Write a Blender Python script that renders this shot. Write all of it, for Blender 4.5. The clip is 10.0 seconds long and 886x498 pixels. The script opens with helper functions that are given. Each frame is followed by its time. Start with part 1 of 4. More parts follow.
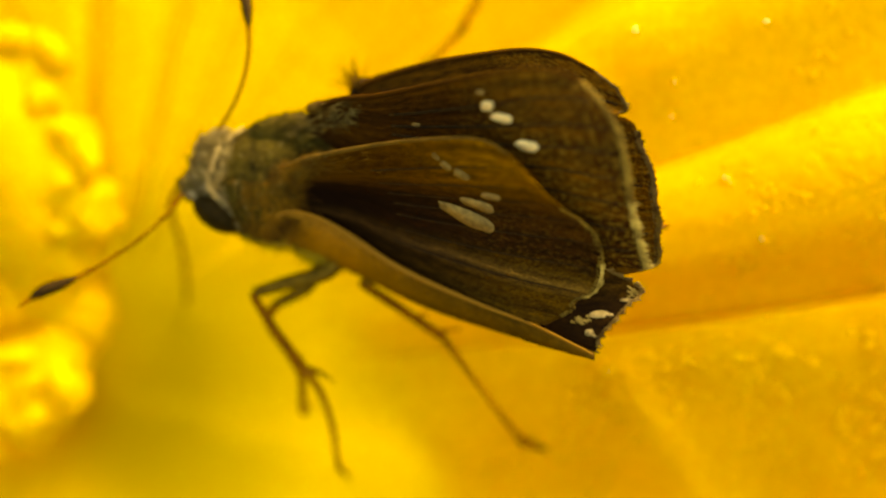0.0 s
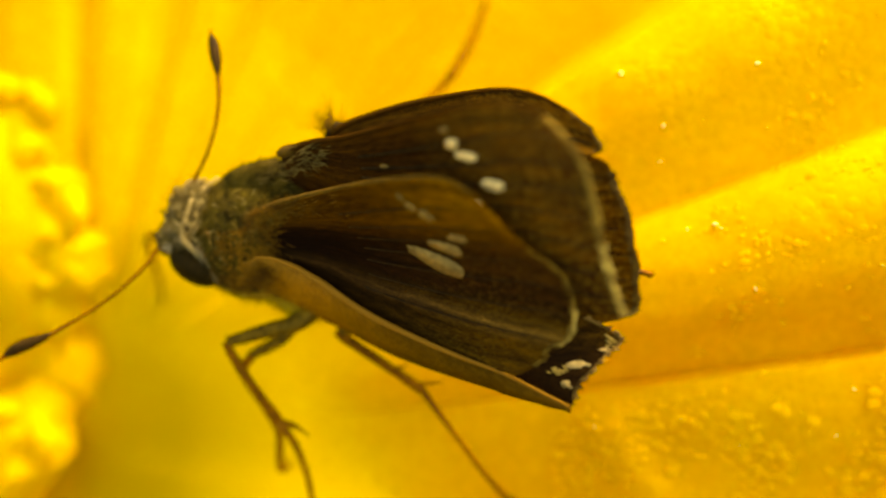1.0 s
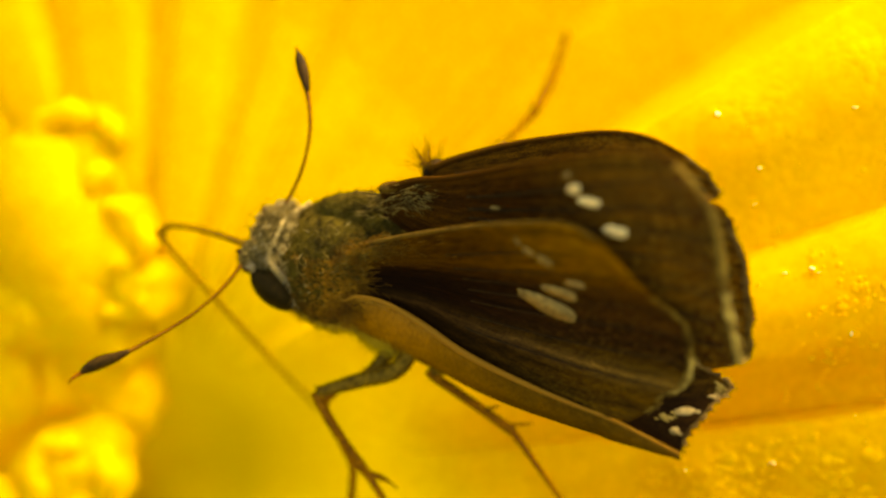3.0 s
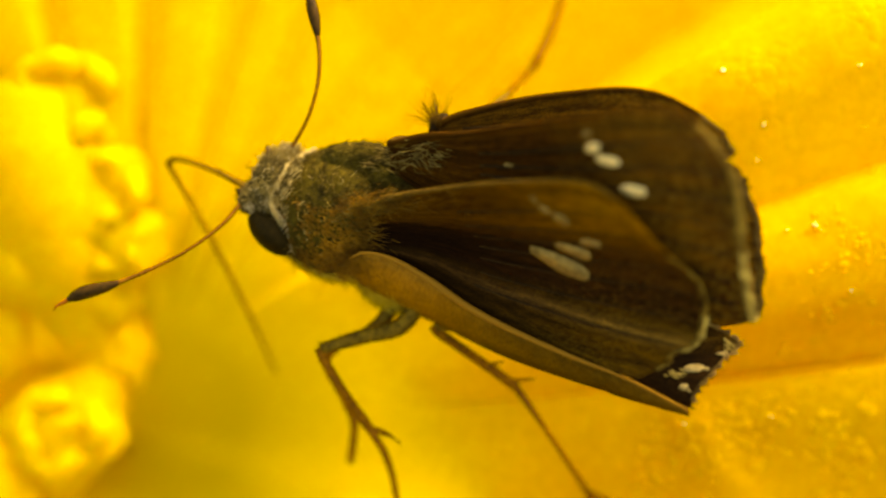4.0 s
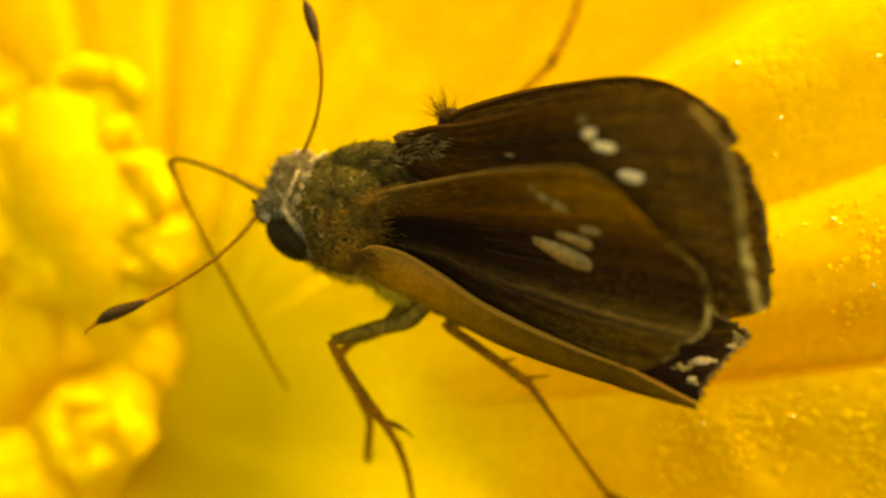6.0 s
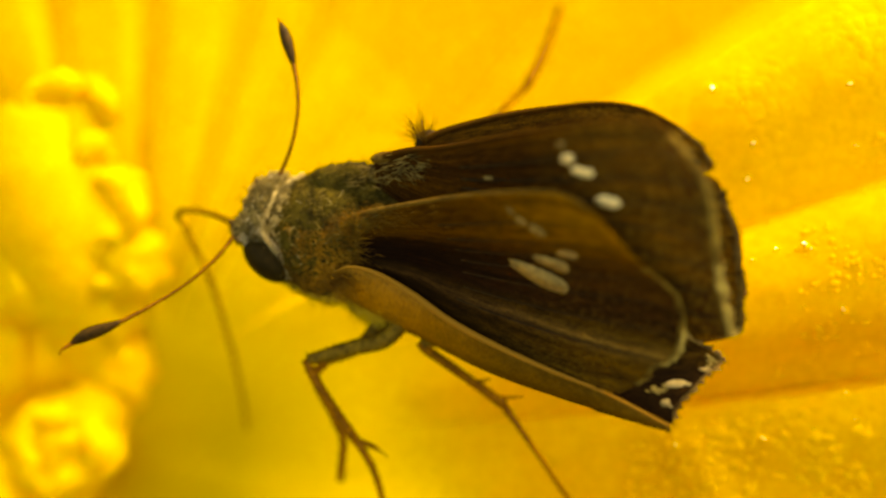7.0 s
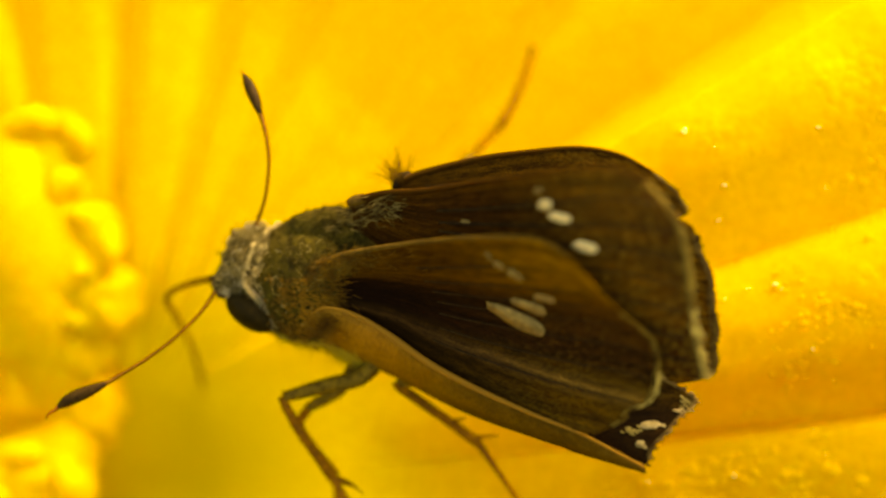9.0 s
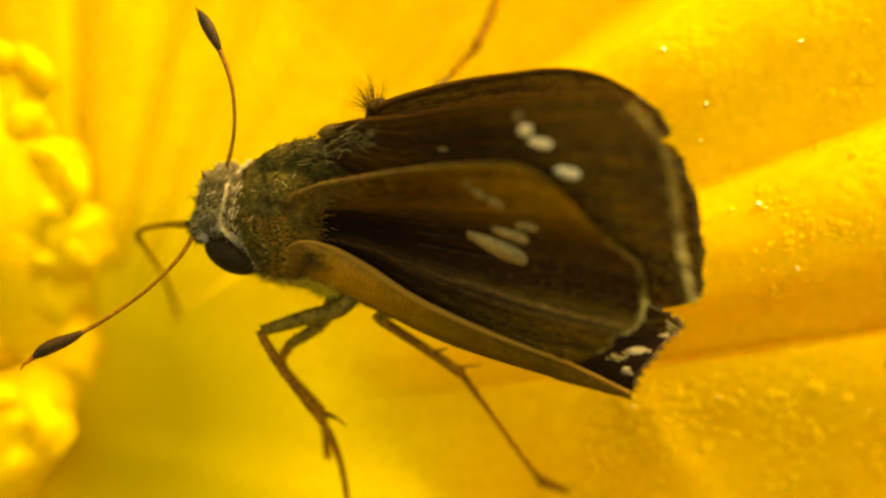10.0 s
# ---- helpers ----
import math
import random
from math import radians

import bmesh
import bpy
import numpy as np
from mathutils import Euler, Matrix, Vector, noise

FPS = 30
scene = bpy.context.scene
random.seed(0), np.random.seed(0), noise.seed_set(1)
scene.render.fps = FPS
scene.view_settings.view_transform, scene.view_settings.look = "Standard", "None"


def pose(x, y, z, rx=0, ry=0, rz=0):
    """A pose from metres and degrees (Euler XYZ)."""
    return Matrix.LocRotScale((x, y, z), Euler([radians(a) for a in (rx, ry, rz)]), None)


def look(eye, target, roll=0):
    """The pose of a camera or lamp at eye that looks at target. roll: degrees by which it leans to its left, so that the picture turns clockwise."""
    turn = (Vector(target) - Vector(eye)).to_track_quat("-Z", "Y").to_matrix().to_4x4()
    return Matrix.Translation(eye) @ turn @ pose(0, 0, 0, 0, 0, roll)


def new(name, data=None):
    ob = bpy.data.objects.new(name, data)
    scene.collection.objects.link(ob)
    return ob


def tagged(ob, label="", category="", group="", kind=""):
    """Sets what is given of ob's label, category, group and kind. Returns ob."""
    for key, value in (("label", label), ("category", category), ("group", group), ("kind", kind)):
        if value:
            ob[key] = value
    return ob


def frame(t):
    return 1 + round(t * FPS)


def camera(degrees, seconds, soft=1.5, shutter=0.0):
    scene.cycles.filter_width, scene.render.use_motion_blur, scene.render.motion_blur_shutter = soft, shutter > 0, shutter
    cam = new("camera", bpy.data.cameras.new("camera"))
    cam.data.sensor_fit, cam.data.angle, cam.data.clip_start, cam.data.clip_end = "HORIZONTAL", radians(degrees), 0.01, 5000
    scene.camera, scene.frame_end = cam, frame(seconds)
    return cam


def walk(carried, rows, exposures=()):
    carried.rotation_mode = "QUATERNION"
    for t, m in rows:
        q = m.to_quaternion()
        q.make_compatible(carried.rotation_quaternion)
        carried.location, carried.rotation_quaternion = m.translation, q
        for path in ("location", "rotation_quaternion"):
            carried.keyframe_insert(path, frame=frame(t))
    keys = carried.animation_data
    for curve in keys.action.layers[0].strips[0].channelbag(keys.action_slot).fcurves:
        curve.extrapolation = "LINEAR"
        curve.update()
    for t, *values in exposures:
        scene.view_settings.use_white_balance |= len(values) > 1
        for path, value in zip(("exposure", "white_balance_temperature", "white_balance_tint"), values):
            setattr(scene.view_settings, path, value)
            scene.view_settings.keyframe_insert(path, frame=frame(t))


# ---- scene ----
cam = camera(40, 10.0, soft=2.4)
cam.data.dof.use_dof = True
cam.data.dof.focus_distance = 0.0386
cam.data.dof.aperture_fstop = 19.5
# the blossom faces up and outwards: its own z axis leans 50 degrees from the vertical
TILT = Matrix.Rotation(radians(50.0), 4, "X")
PATH = [
    (0, pose(0.00125, 0.00071, 0.04008, -3.132, -1.740, -1.009)),
    (0.1, pose(0.00172, 0.00053, 0.03987, -3.234, -0.541, -0.976)),
    (0.2, pose(0.00220, 0.00036, 0.03965, -3.117, -0.367, -0.942)),
    (0.3, pose(0.00267, 0.00018, 0.03944, -2.393, -0.924, -0.909)),
    (0.4, pose(0.00315, 0.00001, 0.03922, -1.141, -0.864, -0.875)),
    (0.5, pose(0.00362, -0.00017, 0.03901, -0.423, -1.073, -0.842)),
    (0.6, pose(0.00374, -0.00023, 0.03894, -0.423, -0.906, -0.843)),
    (0.7, pose(0.00386, -0.00030, 0.03888, -0.356, -0.445, -0.845)),
    (0.8, pose(0.00398, -0.00036, 0.03881, -0.159, 0.236, -0.846)),
    (0.9, pose(0.00410, -0.00043, 0.03875, 0.389, 1.226, -0.848)),
    (1, pose(0.00422, -0.00049, 0.03868, 0.672, 1.318, -0.849)),
    (1.1, pose(0.00436, -0.00077, 0.03858, 0.626, 0.775, -0.728)),
    (1.2, pose(0.00450, -0.00105, 0.03849, 1.191, 0.123, -0.607)),
    (1.3, pose(0.00464, -0.00134, 0.03839, 2.586, 0.523, -0.485)),
    (1.4, pose(0.00478, -0.00162, 0.03830, 2.764, 2.423, -0.364)),
    (1.5, pose(0.00492, -0.00190, 0.03820, 3.537, 2.356, -0.243)),
    (1.6, pose(0.00455, -0.00177, 0.03827, 4.728, 2.536, -0.120)),
    (1.7, pose(0.00417, -0.00164, 0.03834, 4.378, 3.745, 0.004)),
    (1.8, pose(0.00380, -0.00150, 0.03842, 3.711, 3.368, 0.127)),
    (1.9, pose(0.00342, -0.00137, 0.03849, 3.341, 2.204, 0.251)),
    (2, pose(0.00305, -0.00124, 0.03856, 3.361, 1.407, 0.374)),
    (2.1, pose(0.00243, -0.00089, 0.03845, 3.305, 1.122, 0.209)),
    (2.2, pose(0.00180, -0.00054, 0.03834, 2.408, 1.314, 0.045)),
    (3.3, pose(-0.00079, 0.00076, 0.03810, -0.165, -1.168, -0.078)),
    (3.4, pose(-0.00096, 0.00079, 0.03804, -0.857, -1.369, -0.127)),
    (3.5, pose(-0.00114, 0.00082, 0.03798, -0.646, -2.465, -0.175)),
    (3.6, pose(-0.00143, 0.00088, 0.03794, -1.190, -2.515, -0.104)),
    (3.7, pose(-0.00173, 0.00095, 0.03790, -1.259, -2.019, -0.032)),
    (3.8, pose(-0.00202, 0.00101, 0.03787, -1.678, -1.703, 0.039)),
    (3.9, pose(-0.00232, 0.00108, 0.03783, -1.888, -2.287, 0.111)),
    (4, pose(-0.00261, 0.00114, 0.03779, -1.796, -3.540, 0.182)),
    (4.1, pose(-0.00209, 0.00091, 0.03792, -2.159, -3.744, 0.146)),
    (4.2, pose(-0.00157, 0.00068, 0.03806, -1.781, -3.672, 0.109)),
    (4.3, pose(-0.00104, 0.00046, 0.03819, -0.750, -2.991, 0.073)),
    (4.4, pose(-0.00052, 0.00023, 0.03833, -0.106, -1.100, 0.036)),
    (4.5, pose(-0.00000, -0.00000, 0.03846, -0.002, 0.008, 0.000)),
    (4.6, pose(0.00008, 0.00005, 0.03838, -1.012, 0.281, -0.074)),
    (4.7, pose(0.00015, 0.00010, 0.03831, -1.208, 0.266, -0.148)),
    (4.8, pose(0.00023, 0.00015, 0.03823, -1.062, -0.481, -0.223)),
    (4.9, pose(0.00030, 0.00020, 0.03816, -1.047, -1.406, -0.297)),
    (5, pose(0.00038, 0.00025, 0.03808, -1.207, -1.098, -0.371)),
    (5.1, pose(0.00037, 0.00026, 0.03808, -0.255, -0.342, -0.317)),
    (5.2, pose(0.00036, 0.00027, 0.03809, 1.168, -0.218, -0.263)),
    (5.3, pose(0.00036, 0.00027, 0.03809, 2.024, -0.188, -0.208)),
    (5.4, pose(0.00035, 0.00028, 0.03810, 2.046, -0.553, -0.154)),
    (5.5, pose(0.00034, 0.00029, 0.03810, 1.804, -0.876, -0.100)),
    (5.6, pose(0.00028, 0.00018, 0.03806, 1.823, -1.019, -0.088)),
    (5.7, pose(0.00023, 0.00006, 0.03802, 1.147, -0.427, -0.075)),
    (5.8, pose(0.00017, -0.00005, 0.03797, 1.737, -0.220, -0.063)),
    (5.9, pose(0.00012, -0.00017, 0.03793, 0.938, 0.844, -0.050)),
    (6, pose(0.00006, -0.00028, 0.03789, -0.001, 0.732, -0.038)),
    (6.1, pose(0.00005, -0.00028, 0.03787, 0.438, 0.702, 0.033)),
    (6.2, pose(0.00003, -0.00029, 0.03785, 1.176, -1.412, 0.104)),
    (7.3, pose(-0.00075, 0.00030, 0.03818, 0.380, -0.665, 0.777)),
    (7.4, pose(-0.00089, 0.00042, 0.03820, 0.687, -0.337, 0.727)),
    (7.5, pose(-0.00102, 0.00053, 0.03822, 1.401, -0.969, 0.677)),
    (7.6, pose(-0.00113, 0.00056, 0.03822, 1.144, -1.500, 0.598)),
    (7.7, pose(-0.00124, 0.00059, 0.03823, 0.572, -1.940, 0.518)),
    (7.8, pose(-0.00136, 0.00063, 0.03823, 0.006, -1.731, 0.439)),
    (7.9, pose(-0.00147, 0.00066, 0.03824, 0.539, -0.825, 0.359)),
    (8, pose(-0.00158, 0.00069, 0.03824, -0.181, -1.200, 0.280)),
    (8.1, pose(-0.00153, 0.00068, 0.03821, -0.749, -0.944, 0.286)),
    (8.2, pose(-0.00148, 0.00067, 0.03818, 0.015, -1.039, 0.292)),
    (8.3, pose(-0.00144, 0.00065, 0.03814, -0.531, -1.190, 0.298)),
    (8.4, pose(-0.00139, 0.00064, 0.03811, -1.243, -0.440, 0.304)),
    (8.5, pose(-0.00134, 0.00063, 0.03808, -0.582, -1.662, 0.310)),
    (8.6, pose(-0.00126, 0.00067, 0.03814, 0.561, -2.071, 0.366)),
    (8.7, pose(-0.00119, 0.00071, 0.03820, 1.708, -1.540, 0.422)),
    (8.8, pose(-0.00111, 0.00076, 0.03825, 1.891, -1.318, 0.478)),
    (8.9, pose(-0.00104, 0.00080, 0.03831, 1.280, -1.618, 0.534)),
    (9, pose(-0.00096, 0.00084, 0.03837, 1.283, -2.929, 0.590)),
    (9.1, pose(-0.00114, 0.00091, 0.03823, -0.523, -4.243, 0.450)),
    (9.2, pose(-0.00132, 0.00098, 0.03808, 0.704, -3.467, 0.310)),
    (9.3, pose(-0.00149, 0.00106, 0.03794, 1.451, -3.178, 0.170)),
    (9.4, pose(-0.00167, 0.00113, 0.03779, -0.604, -2.602, 0.030)),
    (9.5, pose(-0.00185, 0.00120, 0.03765, -1.204, -3.675, -0.110)),
    (9.6, pose(-0.00170, 0.00118, 0.03760, -1.501, -3.564, -0.293)),
    (9.7, pose(-0.00156, 0.00116, 0.03755, -2.394, -3.897, -0.476)),
    (9.8, pose(-0.00141, 0.00114, 0.03751, -3.244, -4.620, -0.659)),
    (9.9, pose(-0.00127, 0.00112, 0.03746, -2.745, -4.506, -0.842)),
    (10, pose(-0.00112, 0.00110, 0.03741, -2.339, -4.278, -1.025))
]
walk(cam, [(t, TILT @ m) for t, m in PATH], exposures=[(0.0, 1.90, 14000, 2), (10.0, 1.90, 14000, 2)])

# ---- sky and sun ----
sun_way = (TILT.to_3x3() @ Vector((0.42, 0.80, 0.16))).normalized()
world = bpy.data.worlds.new("sky")
scene.world = world
world.use_nodes = True
sky = world.node_tree.nodes.new("ShaderNodeTexSky")
sky.sky_type = "NISHITA"
sky.sun_disc = False
sky.sun_elevation = math.asin(sun_way.z)
sky.sun_rotation = math.atan2(sun_way.x, sun_way.y)
sky.dust_density = 4.0
world.node_tree.links.new(sky.outputs[0], world.node_tree.nodes["Background"].inputs[0])
world.node_tree.nodes["Background"].inputs[1].default_value = 0.17
sun = new("sun", bpy.data.lights.new("sun", "SUN"))
sun.data.energy = 1.9
sun.data.angle = radians(28.0)
sun.data.color = (1.0, 0.92, 0.78)
sun.matrix_world = look(sun_way * 0.3, (0, 0, 0))

# ---- materials ----
MM = 0.001


def material(name, rough=0.5, spec=0.3):
    m = bpy.data.materials.new(name)
    m.use_nodes = True
    b = m.node_tree.nodes["Principled BSDF"]
    b.inputs["Roughness"].default_value = rough
    b.inputs["Specular IOR Level"].default_value = spec
    return m, m.node_tree, b


def noise_node(nt, scale, detail=4.0, rough=0.6, stretch=None):
    tc = nt.nodes.new("ShaderNodeTexCoord")
    n = nt.nodes.new("ShaderNodeTexNoise")
    n.inputs["Scale"].default_value = scale
    n.inputs["Detail"].default_value = detail
    n.inputs["Roughness"].default_value = rough
    if stretch:
        mp = nt.nodes.new("ShaderNodeMapping")
        mp.inputs["Scale"].default_value = stretch
        nt.links.new(tc.outputs["Object"], mp.inputs[0])
        nt.links.new(mp.outputs[0], n.inputs["Vector"])
    else:
        nt.links.new(tc.outputs["Object"], n.inputs["Vector"])
    return n


def ramp(nt, source, stops):
    r = nt.nodes.new("ShaderNodeValToRGB")
    e = r.color_ramp.elements
    while len(e) < len(stops):
        e.new(0.5)
    for s, (p, c) in zip(e, stops):
        s.position, s.color = p, (*c, 1)
    nt.links.new(source, r.inputs[0])
    return r


def mixed(nt, a, b, factor, mode="MIX"):
    """Colour mix of two sockets by a socket or number."""
    m = nt.nodes.new("ShaderNodeMix")
    m.data_type, m.blend_type = "RGBA", mode
    for value, at in ((factor, 0), (a, 6), (b, 7)):
        if isinstance(value, (int, float)):
            m.inputs[at].default_value = value
        elif isinstance(value, tuple):
            m.inputs[at].default_value = (*value, 1)
        else:
            nt.links.new(value, m.inputs[at])
    return m.outputs[2]


def bump(nt, b, height, strength, distance):
    n = nt.nodes.new("ShaderNodeBump")
    n.inputs["Strength"].default_value = strength
    n.inputs["Distance"].default_value = distance
    nt.links.new(height, n.inputs["Height"])
    nt.links.new(n.outputs[0], b.inputs["Normal"])
    return n


def speckled(name, dark, light, scale, rough=0.7, spec=0.08, bumps=0.4, distance=0.00003, sheen=0.0):
    """A surface whose colour wanders between two tones at two scales, with fine relief."""
    m, nt, b = material(name, rough, spec)
    fine, wide = noise_node(nt, scale), noise_node(nt, scale * 0.22, 3)
    c = ramp(nt, fine.outputs[0], [(0.32, dark), (0.68, light)])
    w = ramp(nt, wide.outputs[0], [(0.3, (0.62, 0.62, 0.62)), (0.7, (1.15, 1.15, 1.15))])
    nt.links.new(mixed(nt, c.outputs[0], w.outputs[0], 1.0, "MULTIPLY"), b.inputs["Base Color"])
    bump(nt, b, fine.outputs[0], bumps, distance)
    if sheen:
        b.inputs["Sheen Weight"].default_value = sheen
        b.inputs["Sheen Roughness"].default_value = 0.4
    return m


def petal_material(name, low, high, translucency=0.5, base=None, relief=0.35):
    m, nt, b = material(name, 0.55, 0.12)
    wide = noise_node(nt, 160, 3)
    grain = noise_node(nt, 2600, 4)
    cells = nt.nodes.new("ShaderNodeTexVoronoi")
    cells.inputs["Scale"].default_value = 2300
    tc = nt.nodes.new("ShaderNodeTexCoord")
    nt.links.new(tc.outputs["Object"], cells.inputs["Vector"])
    c = ramp(nt, wide.outputs[0], [(0.3, low), (0.7, high)])
    g = ramp(nt, grain.outputs[0], [(0.3, (0.88, 0.84, 0.8)), (0.7, (1.05, 1.06, 1.0))])
    colour = mixed(nt, c.outputs[0], g.outputs[0], 1.0, "MULTIPLY")
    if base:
        # paler, then greener towards the blossom's core, with the throat's shade painted in
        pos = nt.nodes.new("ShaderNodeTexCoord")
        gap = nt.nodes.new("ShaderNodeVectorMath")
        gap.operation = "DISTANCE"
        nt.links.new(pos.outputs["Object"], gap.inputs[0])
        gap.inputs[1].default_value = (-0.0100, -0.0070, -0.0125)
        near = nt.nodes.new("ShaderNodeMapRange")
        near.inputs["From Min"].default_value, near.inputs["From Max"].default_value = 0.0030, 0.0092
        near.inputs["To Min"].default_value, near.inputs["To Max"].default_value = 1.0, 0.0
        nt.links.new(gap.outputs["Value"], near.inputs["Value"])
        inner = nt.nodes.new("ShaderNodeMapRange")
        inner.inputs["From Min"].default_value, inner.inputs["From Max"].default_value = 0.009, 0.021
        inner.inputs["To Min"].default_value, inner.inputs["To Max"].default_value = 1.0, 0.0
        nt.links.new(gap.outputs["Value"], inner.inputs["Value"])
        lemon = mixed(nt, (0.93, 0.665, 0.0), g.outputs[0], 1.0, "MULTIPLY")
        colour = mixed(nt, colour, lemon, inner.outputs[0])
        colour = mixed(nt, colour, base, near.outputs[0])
    nt.links.new(colour, b.inputs["Base Color"])
    rise = ramp(nt, cells.outputs["Distance"], [(0.0, (1, 1, 1)), (0.35, (0.75, 0.75, 0.75)), (0.65, (0, 0, 0))])
    patch = ramp(nt, noise_node(nt, 330, 3).outputs[0], [(0.40, (0, 0, 0)), (0.62, (1, 1, 1))])
    both = mixed(nt, mixed(nt, (0.3, 0.3, 0.3), rise.outputs[0], patch.outputs[0]), grain.outputs[0], 0.3)
    n = bump(nt, b, both, relief, 0.00012)
    t = nt.nodes.new("ShaderNodeBsdfTranslucent")
    clear = nt.nodes.new("ShaderNodeGamma")
    clear.inputs[1].default_value = 0.45
    nt.links.new(colour, clear.inputs[0])
    nt.links.new(clear.outputs[0], t.inputs["Color"])
    nt.links.new(n.outputs[0], t.inputs["Normal"])
    mix = nt.nodes.new("ShaderNodeMixShader")
    mix.inputs[0].default_value = translucency
    nt.links.new(b.outputs[0], mix.inputs[1])
    nt.links.new(t.outputs[0], mix.inputs[2])
    nt.links.new(mix.outputs[0], nt.nodes["Material Output"].inputs[0])
    return m


def uv_noise(nt, uv, stretch, detail=3.0):
    """Noise in a wing's own coordinates."""
    mp = nt.nodes.new("ShaderNodeMapping")
    mp.inputs["Scale"].default_value = stretch
    nt.links.new(uv, mp.inputs[0])
    n = nt.nodes.new("ShaderNodeTexNoise")
    n.inputs["Scale"].default_value = 1.0
    n.inputs["Detail"].default_value = detail
    nt.links.new(mp.outputs[0], n.inputs["Vector"])
    return n


def wing_material(name, across, along, sheen=0.0, streaks=0.8, grain=1.0, gold=0.0, wide=1.0, rays=16, root=None):
    """Scaled wing: pigment by the wing's own coordinates (along from root to fringe, across from the front edge), with rays between the
    veins and rows of scales; gold: pale scales strewn over the outer part; wide: breadth for length; root: tawny hair
    colour spread along the front edge from the root."""
    m, nt, b = material(name, 0.75, 0.03)
    uv = nt.nodes.new("ShaderNodeUVMap")
    uv.uv_map = "wing"
    wob = noise_node(nt, 1100, 3)
    add = nt.nodes.new("ShaderNodeVectorMath")
    add.operation = "MULTIPLY_ADD"
    nt.links.new(wob.outputs["Color"], add.inputs[0])
    add.inputs[1].default_value = (0.06, 0.05, 0)
    nt.links.new(uv.outputs[0], add.inputs[2])
    xyz = nt.nodes.new("ShaderNodeSeparateXYZ")
    nt.links.new(add.outputs[0], xyz.inputs[0])
    ca, cb = ramp(nt, xyz.outputs[1], across), ramp(nt, xyz.outputs[0], along)
    base = mixed(nt, ca.outputs[0], cb.outputs[0], 1.0, "MULTIPLY")
    if root:
        front = ramp(nt, xyz.outputs[1], [(0.18, (0.85, 0.85, 0.85)), (0.27, (0.5, 0.5, 0.5)), (0.40, (0, 0, 0))])
        inner = ramp(nt, xyz.outputs[0], [(0.06, (1, 1, 1)), (0.24, (0.65, 0.65, 0.65)), (0.48, (0, 0, 0))])
        base = mixed(nt, base, root, mixed(nt, front.outputs[0], inner.outputs[0], 1.0, "MULTIPLY"))
    ray = uv_noise(nt, add.outputs[0], (1.3, rays, 1))
    streak = ramp(nt, ray.outputs[0], [(0.32, (0.38, 0.34, 0.30)), (0.5, (1.0, 1.0, 1.0)), (0.68, (1.65, 1.65, 1.5))])
    base = mixed(nt, base, streak.outputs[0], streaks, "MULTIPLY")
    fine = uv_noise(nt, uv.outputs[0], (130, 90 * wide, 1), 5)
    blotch = uv_noise(nt, uv.outputs[0], (20, 34 * wide, 1), 4)
    f = ramp(nt, fine.outputs[0], [(0.3, (0.40, 0.37, 0.33)), (0.7, (1.75, 1.75, 1.7))])
    w = ramp(nt, blotch.outputs[0], [(0.3, (0.5, 0.47, 0.44)), (0.7, (1.5, 1.5, 1.4))])
    base = mixed(nt, base, f.outputs[0], grain, "MULTIPLY")
    base = mixed(nt, base, w.outputs[0], min(1.0, grain + 0.1), "MULTIPLY")
    if gold:
        strewn = ramp(nt, uv_noise(nt, uv.outputs[0], (60, 62 * wide, 1), 4).outputs[0], [(0.50, (0, 0, 0)), (0.64, (gold, gold, gold))])
        outer = ramp(nt, xyz.outputs[0], [(0.55, (0.06, 0.06, 0.06)), (0.78, (1, 1, 1))])
        base = mixed(nt, base, (0.24, 0.135, 0.020), mixed(nt, strewn.outputs[0], outer.outputs[0], 1.0, "MULTIPLY"))
    nt.links.new(base, b.inputs["Base Color"])
    b.inputs["Sheen Weight"].default_value = sheen
    b.inputs["Sheen Tint"].default_value = (0.75, 0.55, 0.2, 1)
    bump(nt, b, fine.outputs[0], 0.5, 0.00004)
    return m


# the last colour is the greenish petal base, darkened to stand for throat shade
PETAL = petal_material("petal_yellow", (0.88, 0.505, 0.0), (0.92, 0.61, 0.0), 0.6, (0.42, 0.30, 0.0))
ANTHER = petal_material("anther_yellow", (0.87, 0.50, 0.0), (0.90, 0.58, 0.0), 0.35, None, 0.2)
b = ANTHER.node_tree.nodes["Principled BSDF"]
b.inputs["Roughness"].default_value = 0.9
b.inputs["Specular IOR Level"].default_value = 0.02
b.inputs["Subsurface Weight"].default_value = 0.5
b.inputs["Subsurface Radius"].default_value = (1.0, 0.7, 0.05)
b.inputs["Subsurface Scale"].default_value = 0.0016
DORSAL = wing_material("wing_upper_scales", [(0.0, (0.064, 0.0254, 0.002)), (0.25, (0.034, 0.0117, 0.001)), (0.6, (0.052, 0.0187, 0.001)), (1.0, (0.030, 0.0104, 0.001))],
                       [(0.0, (0.75, 0.75, 0.75)), (0.45, (0.75, 0.72, 0.7)), (0.66, (1.0, 1.0, 0.95)), (0.9, (1.45, 1.45, 1.2)), (0.99, (0.8, 0.7, 0.6))], streaks=1.0, gold=0.6)
